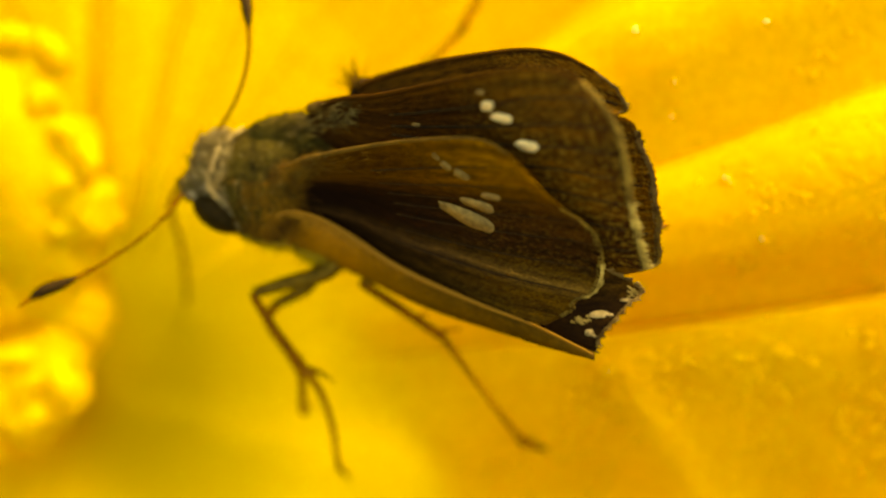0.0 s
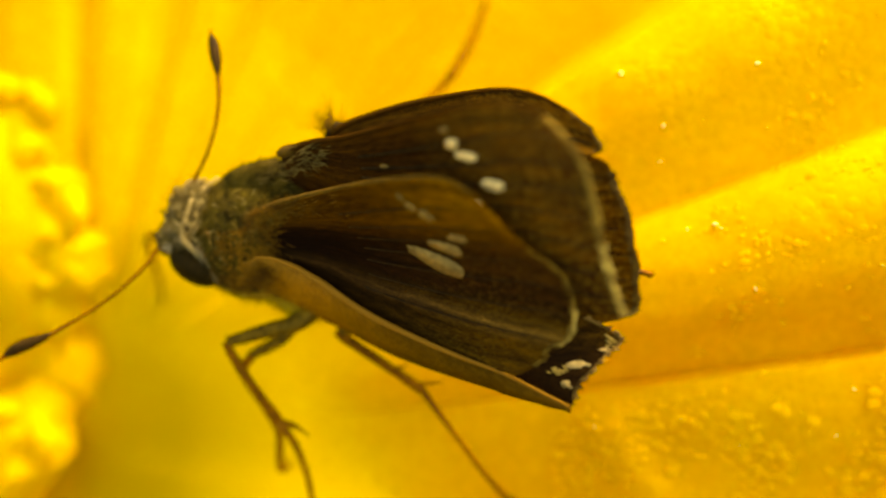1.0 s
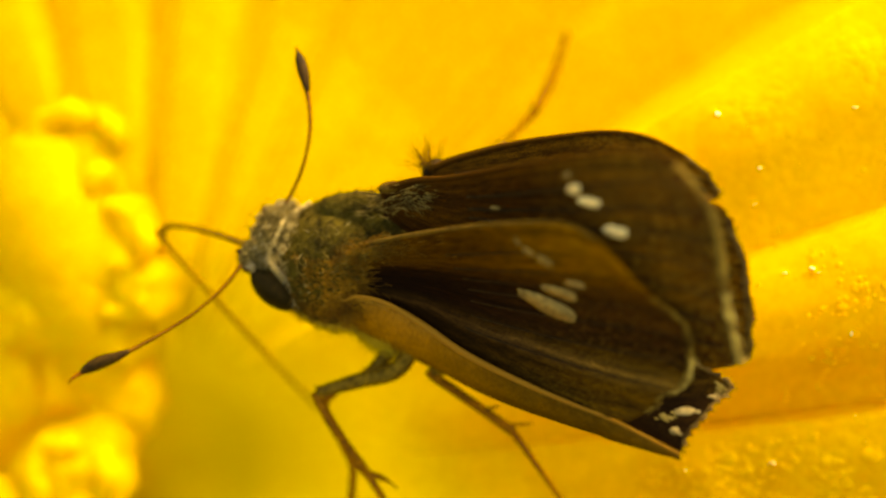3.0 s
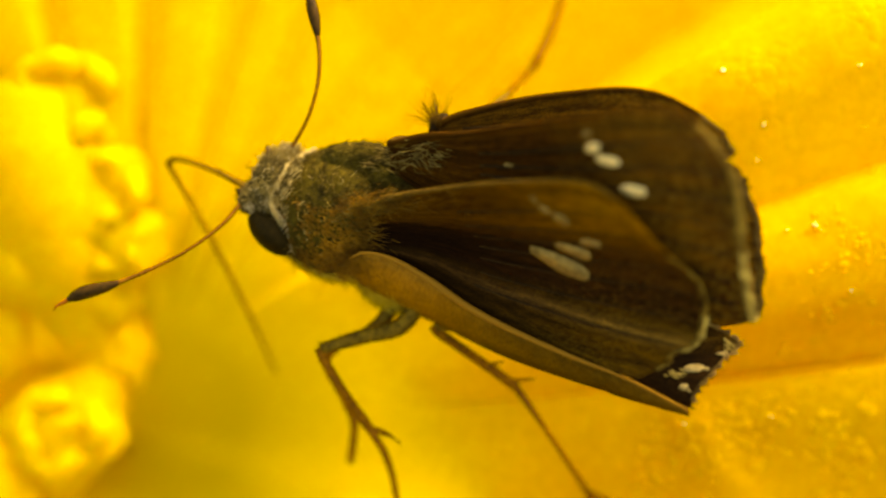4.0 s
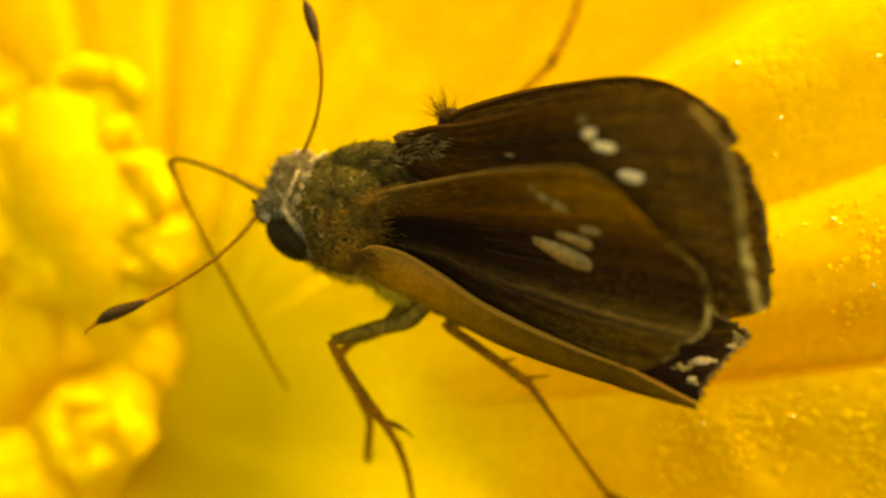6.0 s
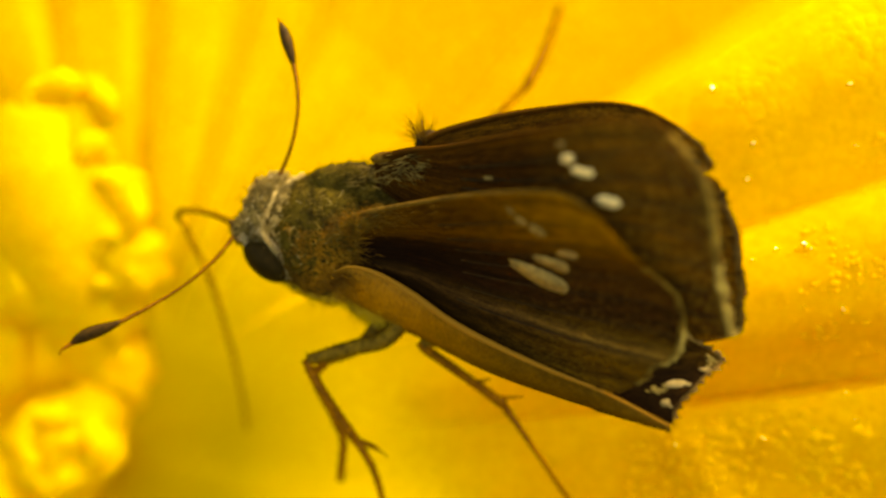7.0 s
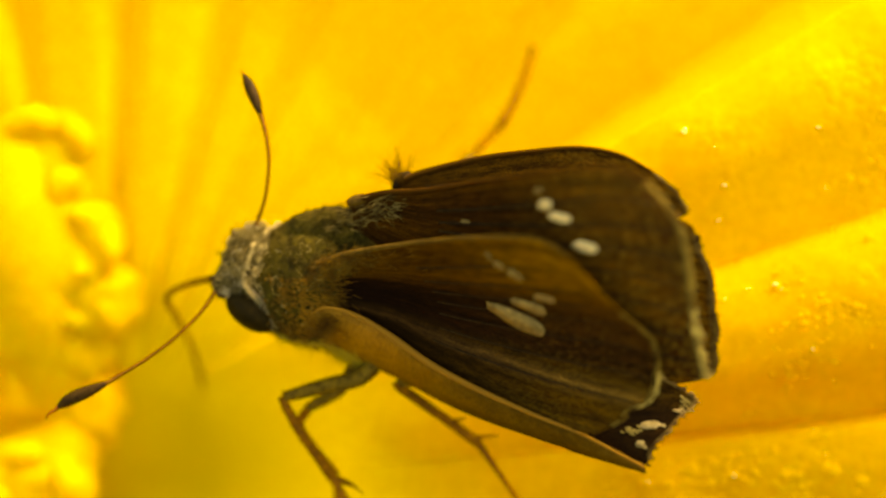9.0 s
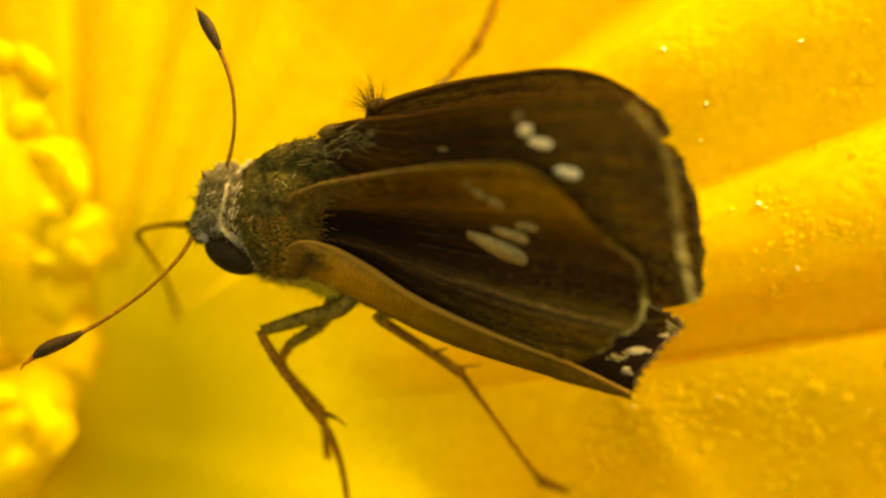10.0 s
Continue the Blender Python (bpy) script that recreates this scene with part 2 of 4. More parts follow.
VENTRAL = wing_material("wing_under_scales", [(0.05, (0.072, 0.0285, 0.001)), (0.28, (0.055, 0.0216, 0.001)), (0.40, (0.019, 0.0069, 0.001)), (0.64, (0.012, 0.0041, 0.001)), (0.71, (0.022, 0.0097, 0.001)), (0.765, (0.062, 0.0304, 0.008)), (0.80, (0.054, 0.0258, 0.007)), (0.84, (0.026, 0.0110, 0.001))],
                        [(0.04, (1.7, 1.5, 1.2)), (0.09, (0.34, 0.30, 0.25)), (0.36, (0.45, 0.41, 0.35)), (0.60, (0.90, 0.90, 0.85)), (0.86, (1.60, 1.68, 1.2)), (0.99, (1.9, 2.0, 1.3))], streaks=0.85, grain=0.75, gold=0.12, rays=22, root=(0.105, 0.044, 0.002))
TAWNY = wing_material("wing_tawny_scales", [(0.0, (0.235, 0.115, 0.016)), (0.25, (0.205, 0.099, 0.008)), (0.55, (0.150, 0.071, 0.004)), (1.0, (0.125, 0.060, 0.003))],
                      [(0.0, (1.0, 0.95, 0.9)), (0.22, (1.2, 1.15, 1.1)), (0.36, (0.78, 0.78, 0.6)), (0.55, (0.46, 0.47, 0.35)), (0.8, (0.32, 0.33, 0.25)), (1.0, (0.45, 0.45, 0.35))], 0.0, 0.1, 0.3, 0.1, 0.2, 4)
HIND = wing_material("hindwing_upper_scales", [(0.0, (0.070, 0.0290, 0.003)), (0.3, (0.070, 0.0310, 0.003)), (1.0, (0.056, 0.024, 0.002))], [(0.0, (0.8, 0.8, 0.8)), (0.85, (1.3, 1.3, 1.1)), (1.0, (1.5, 1.4, 1.1))], streaks=1.0, gold=0.4, rays=34)
LOBE = wing_material("hindwing_under_scales", [(0.0, (0.040, 0.0200, 0.003)), (0.35, (0.030, 0.0140, 0.002)), (0.5, (0.010, 0.0045, 0.001)), (1.0, (0.014, 0.006, 0.001))], [(0.0, (0.6, 0.55, 0.5)), (0.6, (0.8, 0.8, 0.8)), (1.0, (1.3, 1.25, 1.1))], streaks=0.9, wide=0.5, rays=8)
SPOT = speckled("clear_wing_spot", (0.93, 0.63, 0.23), (0.98, 0.73, 0.33), 9000, 0.45, 0.2)
SPOT_DULL = speckled("dull_wing_spot", (0.17, 0.108, 0.030), (0.32, 0.21, 0.062), 5000, 0.6, 0.1)
SPOT_FAINT = speckled("faint_wing_spot", (0.12, 0.070, 0.014), (0.26, 0.170, 0.045), 5000, 0.6, 0.1)
CREAM_SCALES = speckled("cream_wing_scales", (0.22, 0.14, 0.04), (0.56, 0.40, 0.16), 2600, 0.6, 0.1)
FRINGE = speckled("fringe_scales", (0.07, 0.036, 0.004), (0.66, 0.46, 0.11), 2600, 0.7)
FRINGE_TAN = speckled("tan_fringe_scales", (0.07, 0.036, 0.004), (0.30, 0.185, 0.030), 2600, 0.7)
FRINGE_DARK = speckled("dark_fringe_scales", (0.035, 0.016, 0.002), (0.26, 0.16, 0.04), 3200, 0.7)
VEIN = speckled("wing_vein", (0.014, 0.007, 0.001), (0.032, 0.015, 0.002), 7000, 0.6)
FUR = speckled("thorax_scales", (0.018, 0.0125, 0.001), (0.078, 0.054, 0.006), 5000, 0.8, 0.05, 0.8, 0.00006)
HEAD = speckled("head_scales", (0.030, 0.021, 0.005), (0.11, 0.080, 0.024), 4000, 0.8, 0.05, 0.6, 0.00004)
FUR_HAIR = speckled("olive_hair", (0.017, 0.011, 0.001), (0.165, 0.113, 0.016), 1300, 0.65)
TAWNY_HAIR = speckled("tawny_hair", (0.068, 0.029, 0.002), (0.35, 0.162, 0.014), 1300, 0.65)
ROOT_HAIR = speckled("wing_root_hair", (0.05, 0.022, 0.002), (0.25, 0.120, 0.012), 1300, 0.65)
PALE_HAIR = speckled("pale_hair", (0.30, 0.235, 0.11), (0.68, 0.56, 0.33), 1300, 0.65)
GREY_HAIR = speckled("grey_hair", (0.070, 0.048, 0.012), (0.36, 0.262, 0.082), 1900, 0.65)
SHOULDER_HAIR = speckled("shoulder_scales", (0.05, 0.033, 0.007), (0.26, 0.18, 0.05), 2200, 0.65)
TAN_HAIR = speckled("tan_scales", (0.10, 0.062, 0.010), (0.40, 0.28, 0.075), 1300, 0.65)
CREAM_HAIR = speckled("cream_hair", (0.42, 0.28, 0.02), (0.70, 0.49, 0.05), 1300, 0.65)
COLLAR_HAIR = speckled("collar_hair", (0.13, 0.094, 0.026), (0.58, 0.445, 0.19), 1800, 0.6)
FRONT = speckled("wing_front_edge", (0.07, 0.036, 0.004), (0.14, 0.075, 0.010), 7000, 0.6)
STALK = speckled("stalk_green", (0.05, 0.10, 0.02), (0.12, 0.20, 0.05), 400, 0.6)
EYE = speckled("compound_eye", (0.012, 0.008, 0.001), (0.022, 0.013, 0.002), 16000, 0.6, 0.04, 0.25, 0.00001)
HORN = speckled("antenna_shaft", (0.10, 0.037, 0.003), (0.29, 0.115, 0.010), 6000, 0.5)
BRISTLE = speckled("brown_bristle", (0.05, 0.024, 0.003), (0.16, 0.085, 0.012), 3000, 0.5)
CLUB = speckled("antenna_club", (0.018, 0.009, 0.001), (0.060, 0.028, 0.004), 6000, 0.6)
TIP = speckled("antenna_tip", (0.20, 0.055, 0.006), (0.34, 0.11, 0.012), 6000, 0.5)
LEGS = speckled("leg_scales", (0.08, 0.028, 0.001), (0.31, 0.118, 0.005), 5200, 0.6)
LEG_GREEN = speckled("leg_thigh_scales", (0.06, 0.033, 0.002), (0.22, 0.128, 0.010), 5200, 0.6)
TARSUS = speckled("leg_foot_scales", (0.10, 0.036, 0.002), (0.32, 0.125, 0.008), 5200, 0.6)
TONGUE = speckled("proboscis_horn", (0.15, 0.075, 0.004), (0.33, 0.175, 0.012), 4000, 0.4)
SOIL = speckled("soil", (0.03, 0.022, 0.014), (0.11, 0.085, 0.055), 60, 0.9, 0.1, 0.6, 0.004)

DEW = petal_material("dewy_papillae", (0.90, 0.54, 0.0), (0.93, 0.64, 0.0), 0.6, None, 0.0)
b = DEW.node_tree.nodes["Principled BSDF"]
b.inputs["Roughness"].default_value = 0.25
b.inputs["Specular IOR Level"].default_value = 0.35

WATER = speckled("wet_glint", (0.88, 0.56, 0.01), (0.92, 0.64, 0.02), 5000, 0.06, 1.0, 0.0)
b = WATER.node_tree.nodes["Principled BSDF"]
b.inputs["Coat Weight"].default_value = 1.0
b.inputs["Coat IOR"].default_value = 2.2
b.inputs["Coat Roughness"].default_value = 0.05

# ---- mesh building, all in millimetres ----


def spline(points, n):
    """n + 1 points along a smooth curve through the given ones, evenly spaced."""
    p = np.array(points, float)
    p = np.vstack([2 * p[0] - p[1], p, 2 * p[-1] - p[-2]])
    out = []
    for i in range(1, len(p) - 2):
        a, b, c, d = p[i - 1:i + 3]
        for t in np.linspace(0, 1, 24, endpoint=False):
            out.append(0.5 * (2 * b + (c - a) * t + (2 * a - 5 * b + 4 * c - d) * t * t + (3 * b - a - 3 * c + d) * t ** 3))
    out = np.array(out + [p[-2]])
    run = np.r_[0, np.cumsum(np.linalg.norm(np.diff(out, axis=0), axis=1))]
    s = np.linspace(0, run[-1], n + 1)
    return np.stack([np.interp(s, run, out[:, k]) for k in range(3)], 1)


def coons(front, margin, inner, nu=40, nv=30):
    """A wing's sheet between its front edge, outer margin and inner edge: grid [along, across]."""
    c0, c1 = spline(front, nu), spline(inner, nu)
    d1 = spline(margin, nv)
    d0 = c0[0] + (c1[0] - c0[0]) * np.linspace(0, 1, nv + 1)[:, None]
    u, v = np.linspace(0, 1, nu + 1)[:, None, None], np.linspace(0, 1, nv + 1)[None, :, None]
    ruled = (1 - v) * c0[:, None] + v * c1[:, None] + (1 - u) * d0[None] + u * d1[None]
    return ruled - ((1 - u) * (1 - v) * c0[0] + u * (1 - v) * c0[-1] + (1 - u) * v * c1[0] + u * v * c1[-1])


def on_grid(g, u, v):
    a, b = np.clip(u, 0, 1) * (g.shape[0] - 1), np.clip(v, 0, 1) * (g.shape[1] - 1)
    i, j = min(int(a), g.shape[0] - 2), min(int(b), g.shape[1] - 2)
    a, b = a - i, b - j
    return (1 - a) * (1 - b) * g[i, j] + a * (1 - b) * g[i + 1, j] + (1 - a) * b * g[i, j + 1] + a * b * g[i + 1, j + 1]


def facing(g):
    """Normals of a grid, towards the sky."""
    n = np.cross(np.gradient(g, axis=0), np.gradient(g, axis=1))
    n /= np.linalg.norm(n, axis=2, keepdims=True) + 1e-12
    return n * np.where(n[..., 2:] < 0, -1, 1)


def sheet(g, thick):
    """A closed sheet of that thickness, whose upper face is the grid; also the wing coordinates of its points."""
    nu, nv = g.shape[:2]
    low = g - facing(g) * thick
    verts = np.vstack([g.reshape(-1, 3), low.reshape(-1, 3)])
    at, k = (lambda i, j: i * nv + j), nu * nv
    faces = []
    for i in range(nu - 1):
        for j in range(nv - 1):
            q = (at(i, j), at(i + 1, j), at(i + 1, j + 1), at(i, j + 1))
            faces += [q, tuple(k + x for x in reversed(q))]
    ring = [at(i, 0) for i in range(nu)] + [at(nu - 1, j) for j in range(1, nv)] + [at(i, nv - 1) for i in range(nu - 2, -1, -1)] + [at(0, j) for j in range(nv - 2, 0, -1)]
    for a, b in zip(ring, ring[1:] + ring[:1]):
        faces.append((b, a, k + a, k + b))
    uu, vv = np.meshgrid(np.linspace(0, 1, nu), np.linspace(0, 1, nv), indexing="ij")
    uv = np.stack([uu.ravel(), vv.ravel()], 1)
    return verts, faces, np.vstack([uv, uv])


def tube(path, radii, sides=10):
    """A closed tube along a path, rounded by its radii."""
    p = np.array(path, float)
    r = np.interp(np.linspace(0, 1, len(p)), np.linspace(0, 1, len(radii)), radii)
    way = np.gradient(p, axis=0)
    way /= np.linalg.norm(way, axis=1, keepdims=True) + 1e-12
    side = np.cross(way[0], (0.3, 0.2, 1.0))
    verts, faces = [], []
    for k in range(len(p)):
        side = side - way[k] * (side @ way[k])
        side /= np.linalg.norm(side) + 1e-12
        other = np.cross(way[k], side)
        for a in np.linspace(0, 2 * np.pi, sides, endpoint=False):
            verts.append(p[k] + r[k] * (np.cos(a) * side + np.sin(a) * other))
    for k in range(len(p) - 1):
        for a in range(sides):
            b = (a + 1) % sides
            faces.append((k * sides + a, k * sides + b, (k + 1) * sides + b, (k + 1) * sides + a))
    faces += [tuple(range(sides - 1, -1, -1)), tuple(range((len(p) - 1) * sides, len(p) * sides))]
    return np.array(verts), faces


def blob(centre, radii, turn=(0, 0, 0), n=28, rough=0.0, power=1.0):
    """A rounded body: an ellipsoid with an uneven skin."""
    rot = np.array(Euler([radians(a) for a in turn]).to_matrix())
    verts, faces = [], []
    for i in range(n + 1):
        for j in range(2 * n):
            a, b = np.pi * i / n, np.pi * j / n
            d = np.array([math.cos(a), math.sin(a) * math.cos(b), math.sin(a) * math.sin(b)])
            if power != 1.0:
                d = np.sign(d) * np.abs(d) ** power
            k = 1 + rough * noise.noise(Vector(d) * 3.1 + Vector(centre))
            verts.append(np.array(centre) + rot @ (d * k * np.array(radii)))
    for i in range(n):
        for j in range(2 * n):
            k = (j + 1) % (2 * n)
            faces.append((i * 2 * n + j, (i + 1) * 2 * n + j, (i + 1) * 2 * n + k, i * 2 * n + k))
    return np.array(verts), faces


def hairs(roots, ways, lengths, width, bend=0.25, seed=1):
    """Tapering three-sided hairs, each with one bend."""
    rng = np.random.default_rng(seed)
    verts, faces = [], []
    for p, w, s in zip(roots, ways, lengths):
        w = np.array(w) / (np.linalg.norm(w) + 1e-12)
        a = np.cross(w, rng.normal(size=3))
        a /= np.linalg.norm(a) + 1e-12
        b = np.cross(w, a)
        k = len(verts)
        mid = p + w * s * 0.5
        end = p + w * s + (a * rng.normal() + b * rng.normal()) * s * bend
        for c, r in ((np.array(p), width), (mid, width * 0.75)):
            for q in (0, 2.1, 4.2):
                verts.append(c + r * (math.cos(q) * a + math.sin(q) * b))
        verts.append(end)
        for q in range(3):
            o = (q + 1) % 3
            faces += [(k + q, k + o, k + 3 + o, k + 3 + q), (k + 3 + q, k + 3 + o, k + 6)]
    return np.array(verts), faces


def joined(*pieces):
    verts, faces, k = [], [], 0
    for piece in pieces:
        verts.append(piece[0])
        faces += [tuple(x + k for x in f) for f in piece[1]]
        k += len(piece[0])
    return np.vstack(verts), faces


ORIGIN = {}


def part(name, shape, mat, parent=None, label="", origin=(0, 0, 0), smooth=True):
    """One mesh object from a shape in millimetres; its origin lies at the given place of the world, its parent's included."""
    verts = (np.array(shape[0]) - np.array(origin)) * MM
    me = bpy.data.meshes.new(name)
    me.from_pydata(verts.tolist(), [], shape[1])
    if len(shape) > 2:
        layer = me.uv_layers.new(name="wing")
        at = np.zeros(len(me.loops), np.int32)
        me.loops.foreach_get("vertex_index", at)
        layer.data.foreach_set("uv", shape[2][at].astype(np.float32).ravel())
    me.polygons.foreach_set("use_smooth", [smooth] * len(me.polygons))
    me.materials.append(mat)
    me.update()
    ob = new(name, me)
    held = Vector((0, 0, 0))
    if parent:
        ob.parent = parent
        held = Vector(ORIGIN[parent.name])
    ORIGIN[ob.name] = tuple(origin)
    ob.location = (Vector(origin) - held) * MM
    if not parent:
        ob.matrix_world = TILT @ Matrix.Translation(ob.location)
    if label:
        ob["label"] = label
    return ob


def thing(name, at, label, category, group="", kind=""):
    ob = new(name)
    ob.empty_display_size = 0.002
    ORIGIN[ob.name] = tuple(at)
    ob.matrix_world = TILT @ Matrix.Translation(Vector(at) * MM)
    return tagged(ob, label, category, group, kind)


# ---- the flower ----
CORE = np.array([-16.0, -8.0])
FOLDS = [(-180, 0.1), (-150, 0.5), (-120, -0.3), (-90, -0.4), (-65, -1.6), (-40, -2.6), (-25, -2.5), (-12, -1.8), (0, -0.72), (4, -0.28), (6.0, -0.24), (6.9, -0.32), (7.25, -0.95), (7.7, -0.98), (9, -0.62), (12, 0.30), (14.2, 0.66), (16, 0.62), (17.7, 0.42), (18.75, 0.06), (19.15, -0.50),
         (19.5, -0.52), (22.5, -0.14), (25.5, 0.22), (27.5, 0.20), (29, 0.0), (30.4, -0.4), (30.9, -0.4), (38, 0.2), (50, 0.3), (80, 0.3), (110, 0.2), (150, 0.1), (180, 0.1)]
# the deep petals are pleated: bearings of their grooves round the throat, and how deep they go
THROAT = np.array([-11.5, -7.3])
GROOVES = [(38, 0.4), (47, 0.6), (57, 0.35), (67, 0.65), (76, 0.8), (88, 1.0), (101, 0.7), (113, 0.6), (128, 0.5), (145, 0.4)]


def petal_height(x, y):
    """Height of the corolla's inner face: a funnel with folds that run out from its core."""
    dx, dy = x - CORE[0], y - CORE[1]
    r, a = np.hypot(dx, dy), np.degrees(np.arctan2(dy, dx))
    z = -2.3 - 14.0 * np.exp(-(r / 14.0) ** 1.35)
    fold = np.interp(a, [p[0] for p in FOLDS], [p[1] for p in FOLDS])
    far = np.clip((np.abs(a - 15) - 15) / 8, 0, 1)
    z = z + fold * ((1 - far) * np.clip((r - 13) / 13, 0, 1.3) + far * np.clip((r - 4) / 14, 0, 1.3)) * 1.25
    ex, ey = x - THROAT[0], y - THROAT[1]
    s, b = np.hypot(ex, ey), np.degrees(np.arctan2(ey, ex))
    for bearing, deep in GROOVES:
        z = z - 1.2 * deep * np.exp(-((b - bearing) / 1.8) ** 2) * np.clip((s - 3) / 5, 0, 1) * np.clip((a - 33) / 6, 0, 1)
    # the petals beyond the steep fold lie deeper
    z = z - 4.5 * np.clip((a - 30.5) / 1.6, 0, 1) * np.clip((160 - a) / 20, 0, 1) * np.clip((r - 9) / 12, 0, 1)
    # a fold that leaves the crease and runs to the rim
    d = np.array([0.52, -0.854])
    along, off = (x - 8.4) * d[0] + (y + 5.6) * d[1], (x - 8.4) * d[1] - (y + 5.6) * d[0]
    z = z + 0.34 * np.exp(-(off / 0.8) ** 2) * np.clip(along / 2.5 + 0.4, 0, 1)
    z = z - 0.0035 * np.clip(r - 34, 0, None) ** 2
    return z


def build_flower():
    flower = thing("flower", (CORE[0], CORE[1], -40.0), "large open yellow squash blossom with ridged dewy petals", "flower")
    # inner face of the corolla on rings and rays, with a lobed rim
    rings = 150
    rr = 1.5 + 56.5 * np.linspace(0, 1, rings) ** 0.9
    aa = np.sort(np.r_[np.linspace(-np.pi, np.pi, 640, endpoint=False), np.radians([6.8, 6.9, 7.0, 7.1, 7.2, 7.3, 7.4, 18.65, 18.75, 18.85, 18.95, 19.05, 19.15, 19.25, 30.45, 30.55, 30.65, 30.75, 30.85])])
    rays = len(aa)
    grid = np.zeros((rings, rays, 3))
    for j, a in enumerate(aa):
        rim = 1.0 - 0.16 * (0.5 + 0.5 * math.cos(5 * (a - 0.9))) ** 3
        r = 1.5 + (rr - 1.5) * rim
        x, y = CORE[0] + r * math.cos(a), CORE[1] + r * math.sin(a)
        grid[:, j, 0], grid[:, j, 1], grid[:, j, 2] = x, y, petal_height(x, y)
    # the folds are soft at their crests: average along the ring
    z = grid[..., 2]
    for _ in range(1):
        z = 0.25 * np.roll(z, 1, 1) + 0.5 * z + 0.25 * np.roll(z, -1, 1)
    wave = np.array([[0.15 * noise.noise(Vector((p[0] * 0.35, p[1] * 0.35, 0.0))) + 0.07 * noise.noise(Vector((p[0] * 1.1, p[1] * 1.1, 4.0))) for p in row] for row in grid])
    grid[..., 2] = z + wave
    low = grid.copy()
    low[..., 2] -= 0.45
    verts = np.vstack([grid.reshape(-1, 3), low.reshape(-1, 3)])
    at, k, faces = (lambda i, j: i * rays + j % rays), rings * rays, []
    for i in range(rings - 1):
        for j in range(rays):
            q = (at(i, j), at(i + 1, j), at(i + 1, j + 1), at(i, j + 1))
            faces += [q, tuple(k + v for v in reversed(q))]
    for j in range(rays):
        faces.append((at(0, j), at(0, j + 1), k + at(0, j + 1), k + at(0, j)))
        faces.append((at(rings - 1, j + 1), at(rings - 1, j), k + at(rings - 1, j), k + at(rings - 1, j + 1)))
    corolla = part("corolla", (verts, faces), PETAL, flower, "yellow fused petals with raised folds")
    # an unseen lobe added behind the petals, to dim the light that comes through
    g = np.zeros((41, 61, 3))
    for i, s in enumerate(np.linspace(0, 1, 41)):
        for j, a in enumerate(np.radians(np.linspace(-20, 13.5, 61))):
            r = 17.5 - 2.0 * math.sin(a * 5) + 34 * s
            x, y = CORE[0] + r * math.cos(a), CORE[1] + r * math.sin(a)
            g[i, j] = x, y, float(petal_height(np.array(x), np.array(y))) - 0.8 - 0.8 * s + 0.1 * math.sin(a * 40)
    part("folded_lobe", sheet(g, 0.4)[:2], PETAL, flower, "unseen yellow lobe added behind the petals to shade them")
    # the narrow tube and green base below
    neck = spline([(CORE[0], CORE[1], -15.0), (CORE[0], CORE[1], -24.0), (CORE[0], CORE[1], -40.0)], 20)
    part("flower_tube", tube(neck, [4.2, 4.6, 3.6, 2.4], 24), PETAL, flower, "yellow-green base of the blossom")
    drop = TILT.to_3x3().inverted() @ Vector((0, 0, -1))
    end = Vector((CORE[0], CORE[1], -40.0))
    stalk = spline([end, end + Vector((0, 0, -25)), end + Vector((0, 0, -45)) + drop * 40, end + Vector((0, 0, -55)) + drop * 150, end + Vector((0, 0, -55)) + drop * 330], 40)
    part("stalk", tube(stalk, [2.6, 2.2, 2.4, 3.0], 14), STALK, flower, "green flower stalk")
    # folded anthers, crowded round the column in loops and curls
    core = spline([(-15.0, 7.2, -11.4), (-15.2, 3.5, -11.0), (-14.6, 0.0, -11.0), (-13.8, -2.8, -11.4), (-13.2, -5.2, -11.8), (-14.4, -7.7, -11.2), (-15.2, -9.8, -12.5)], 60)
    column = part("anther_column", tube(core, [1.6, 2.7, 3.0, 2.9, 2.5, 1.8, 1.3, 1.5, 1.7, 1.2], 24), ANTHER, flower, "lumpy bright yellow anther column")
    lobes = [(-14.2, 4.6, -10.0, 2.3, 1.9), (-16.8, 3.2, -9.9, 2.3, 2.2), (-12.9, 2.2, -10.1, 1.9, 1.8), (-14.6, 1.2, -9.7, 2.3, 1.8), (-12.2, 0.0, -10.3, 1.7, 1.6), (-15.6, -0.9, -10.0, 2.1, 1.6), (-13.2, -1.9, -10.6, 1.6, 1.3),
             (-12.8, -4.2, -11.7, 1.4, 2.0), (-16.9, -3.4, -10.8, 1.0, 1.7), (-14.6, -7.5, -10.8, 2.0, 1.9), (-17.6, -9.6, -10.9, 1.8, 1.7), (-17.6, 6.2, -10.4, 2.2, 1.8), (-19.2, 1.0, -10.0, 2.3, 2.8)]
    for k, (x, y, z, a, b) in enumerate(lobes):
        verts, faces = blob((x, y, z), (a * 1.12, b * 1.12, 1.25), n=44)
        out = verts - np.array((x, y, z))
        swell = [1.0 + 0.20 * (0.5 - 2.0 * abs(noise.noise(Vector(p) * 0.42 + Vector((k * 7.0, 0, 0))))) + 0.11 * noise.noise(Vector(p) * 1.4) for p in out]
        part("anther", (np.array((x, y, z)) + out * np.array(swell)[:, None], faces), ANTHER, column)
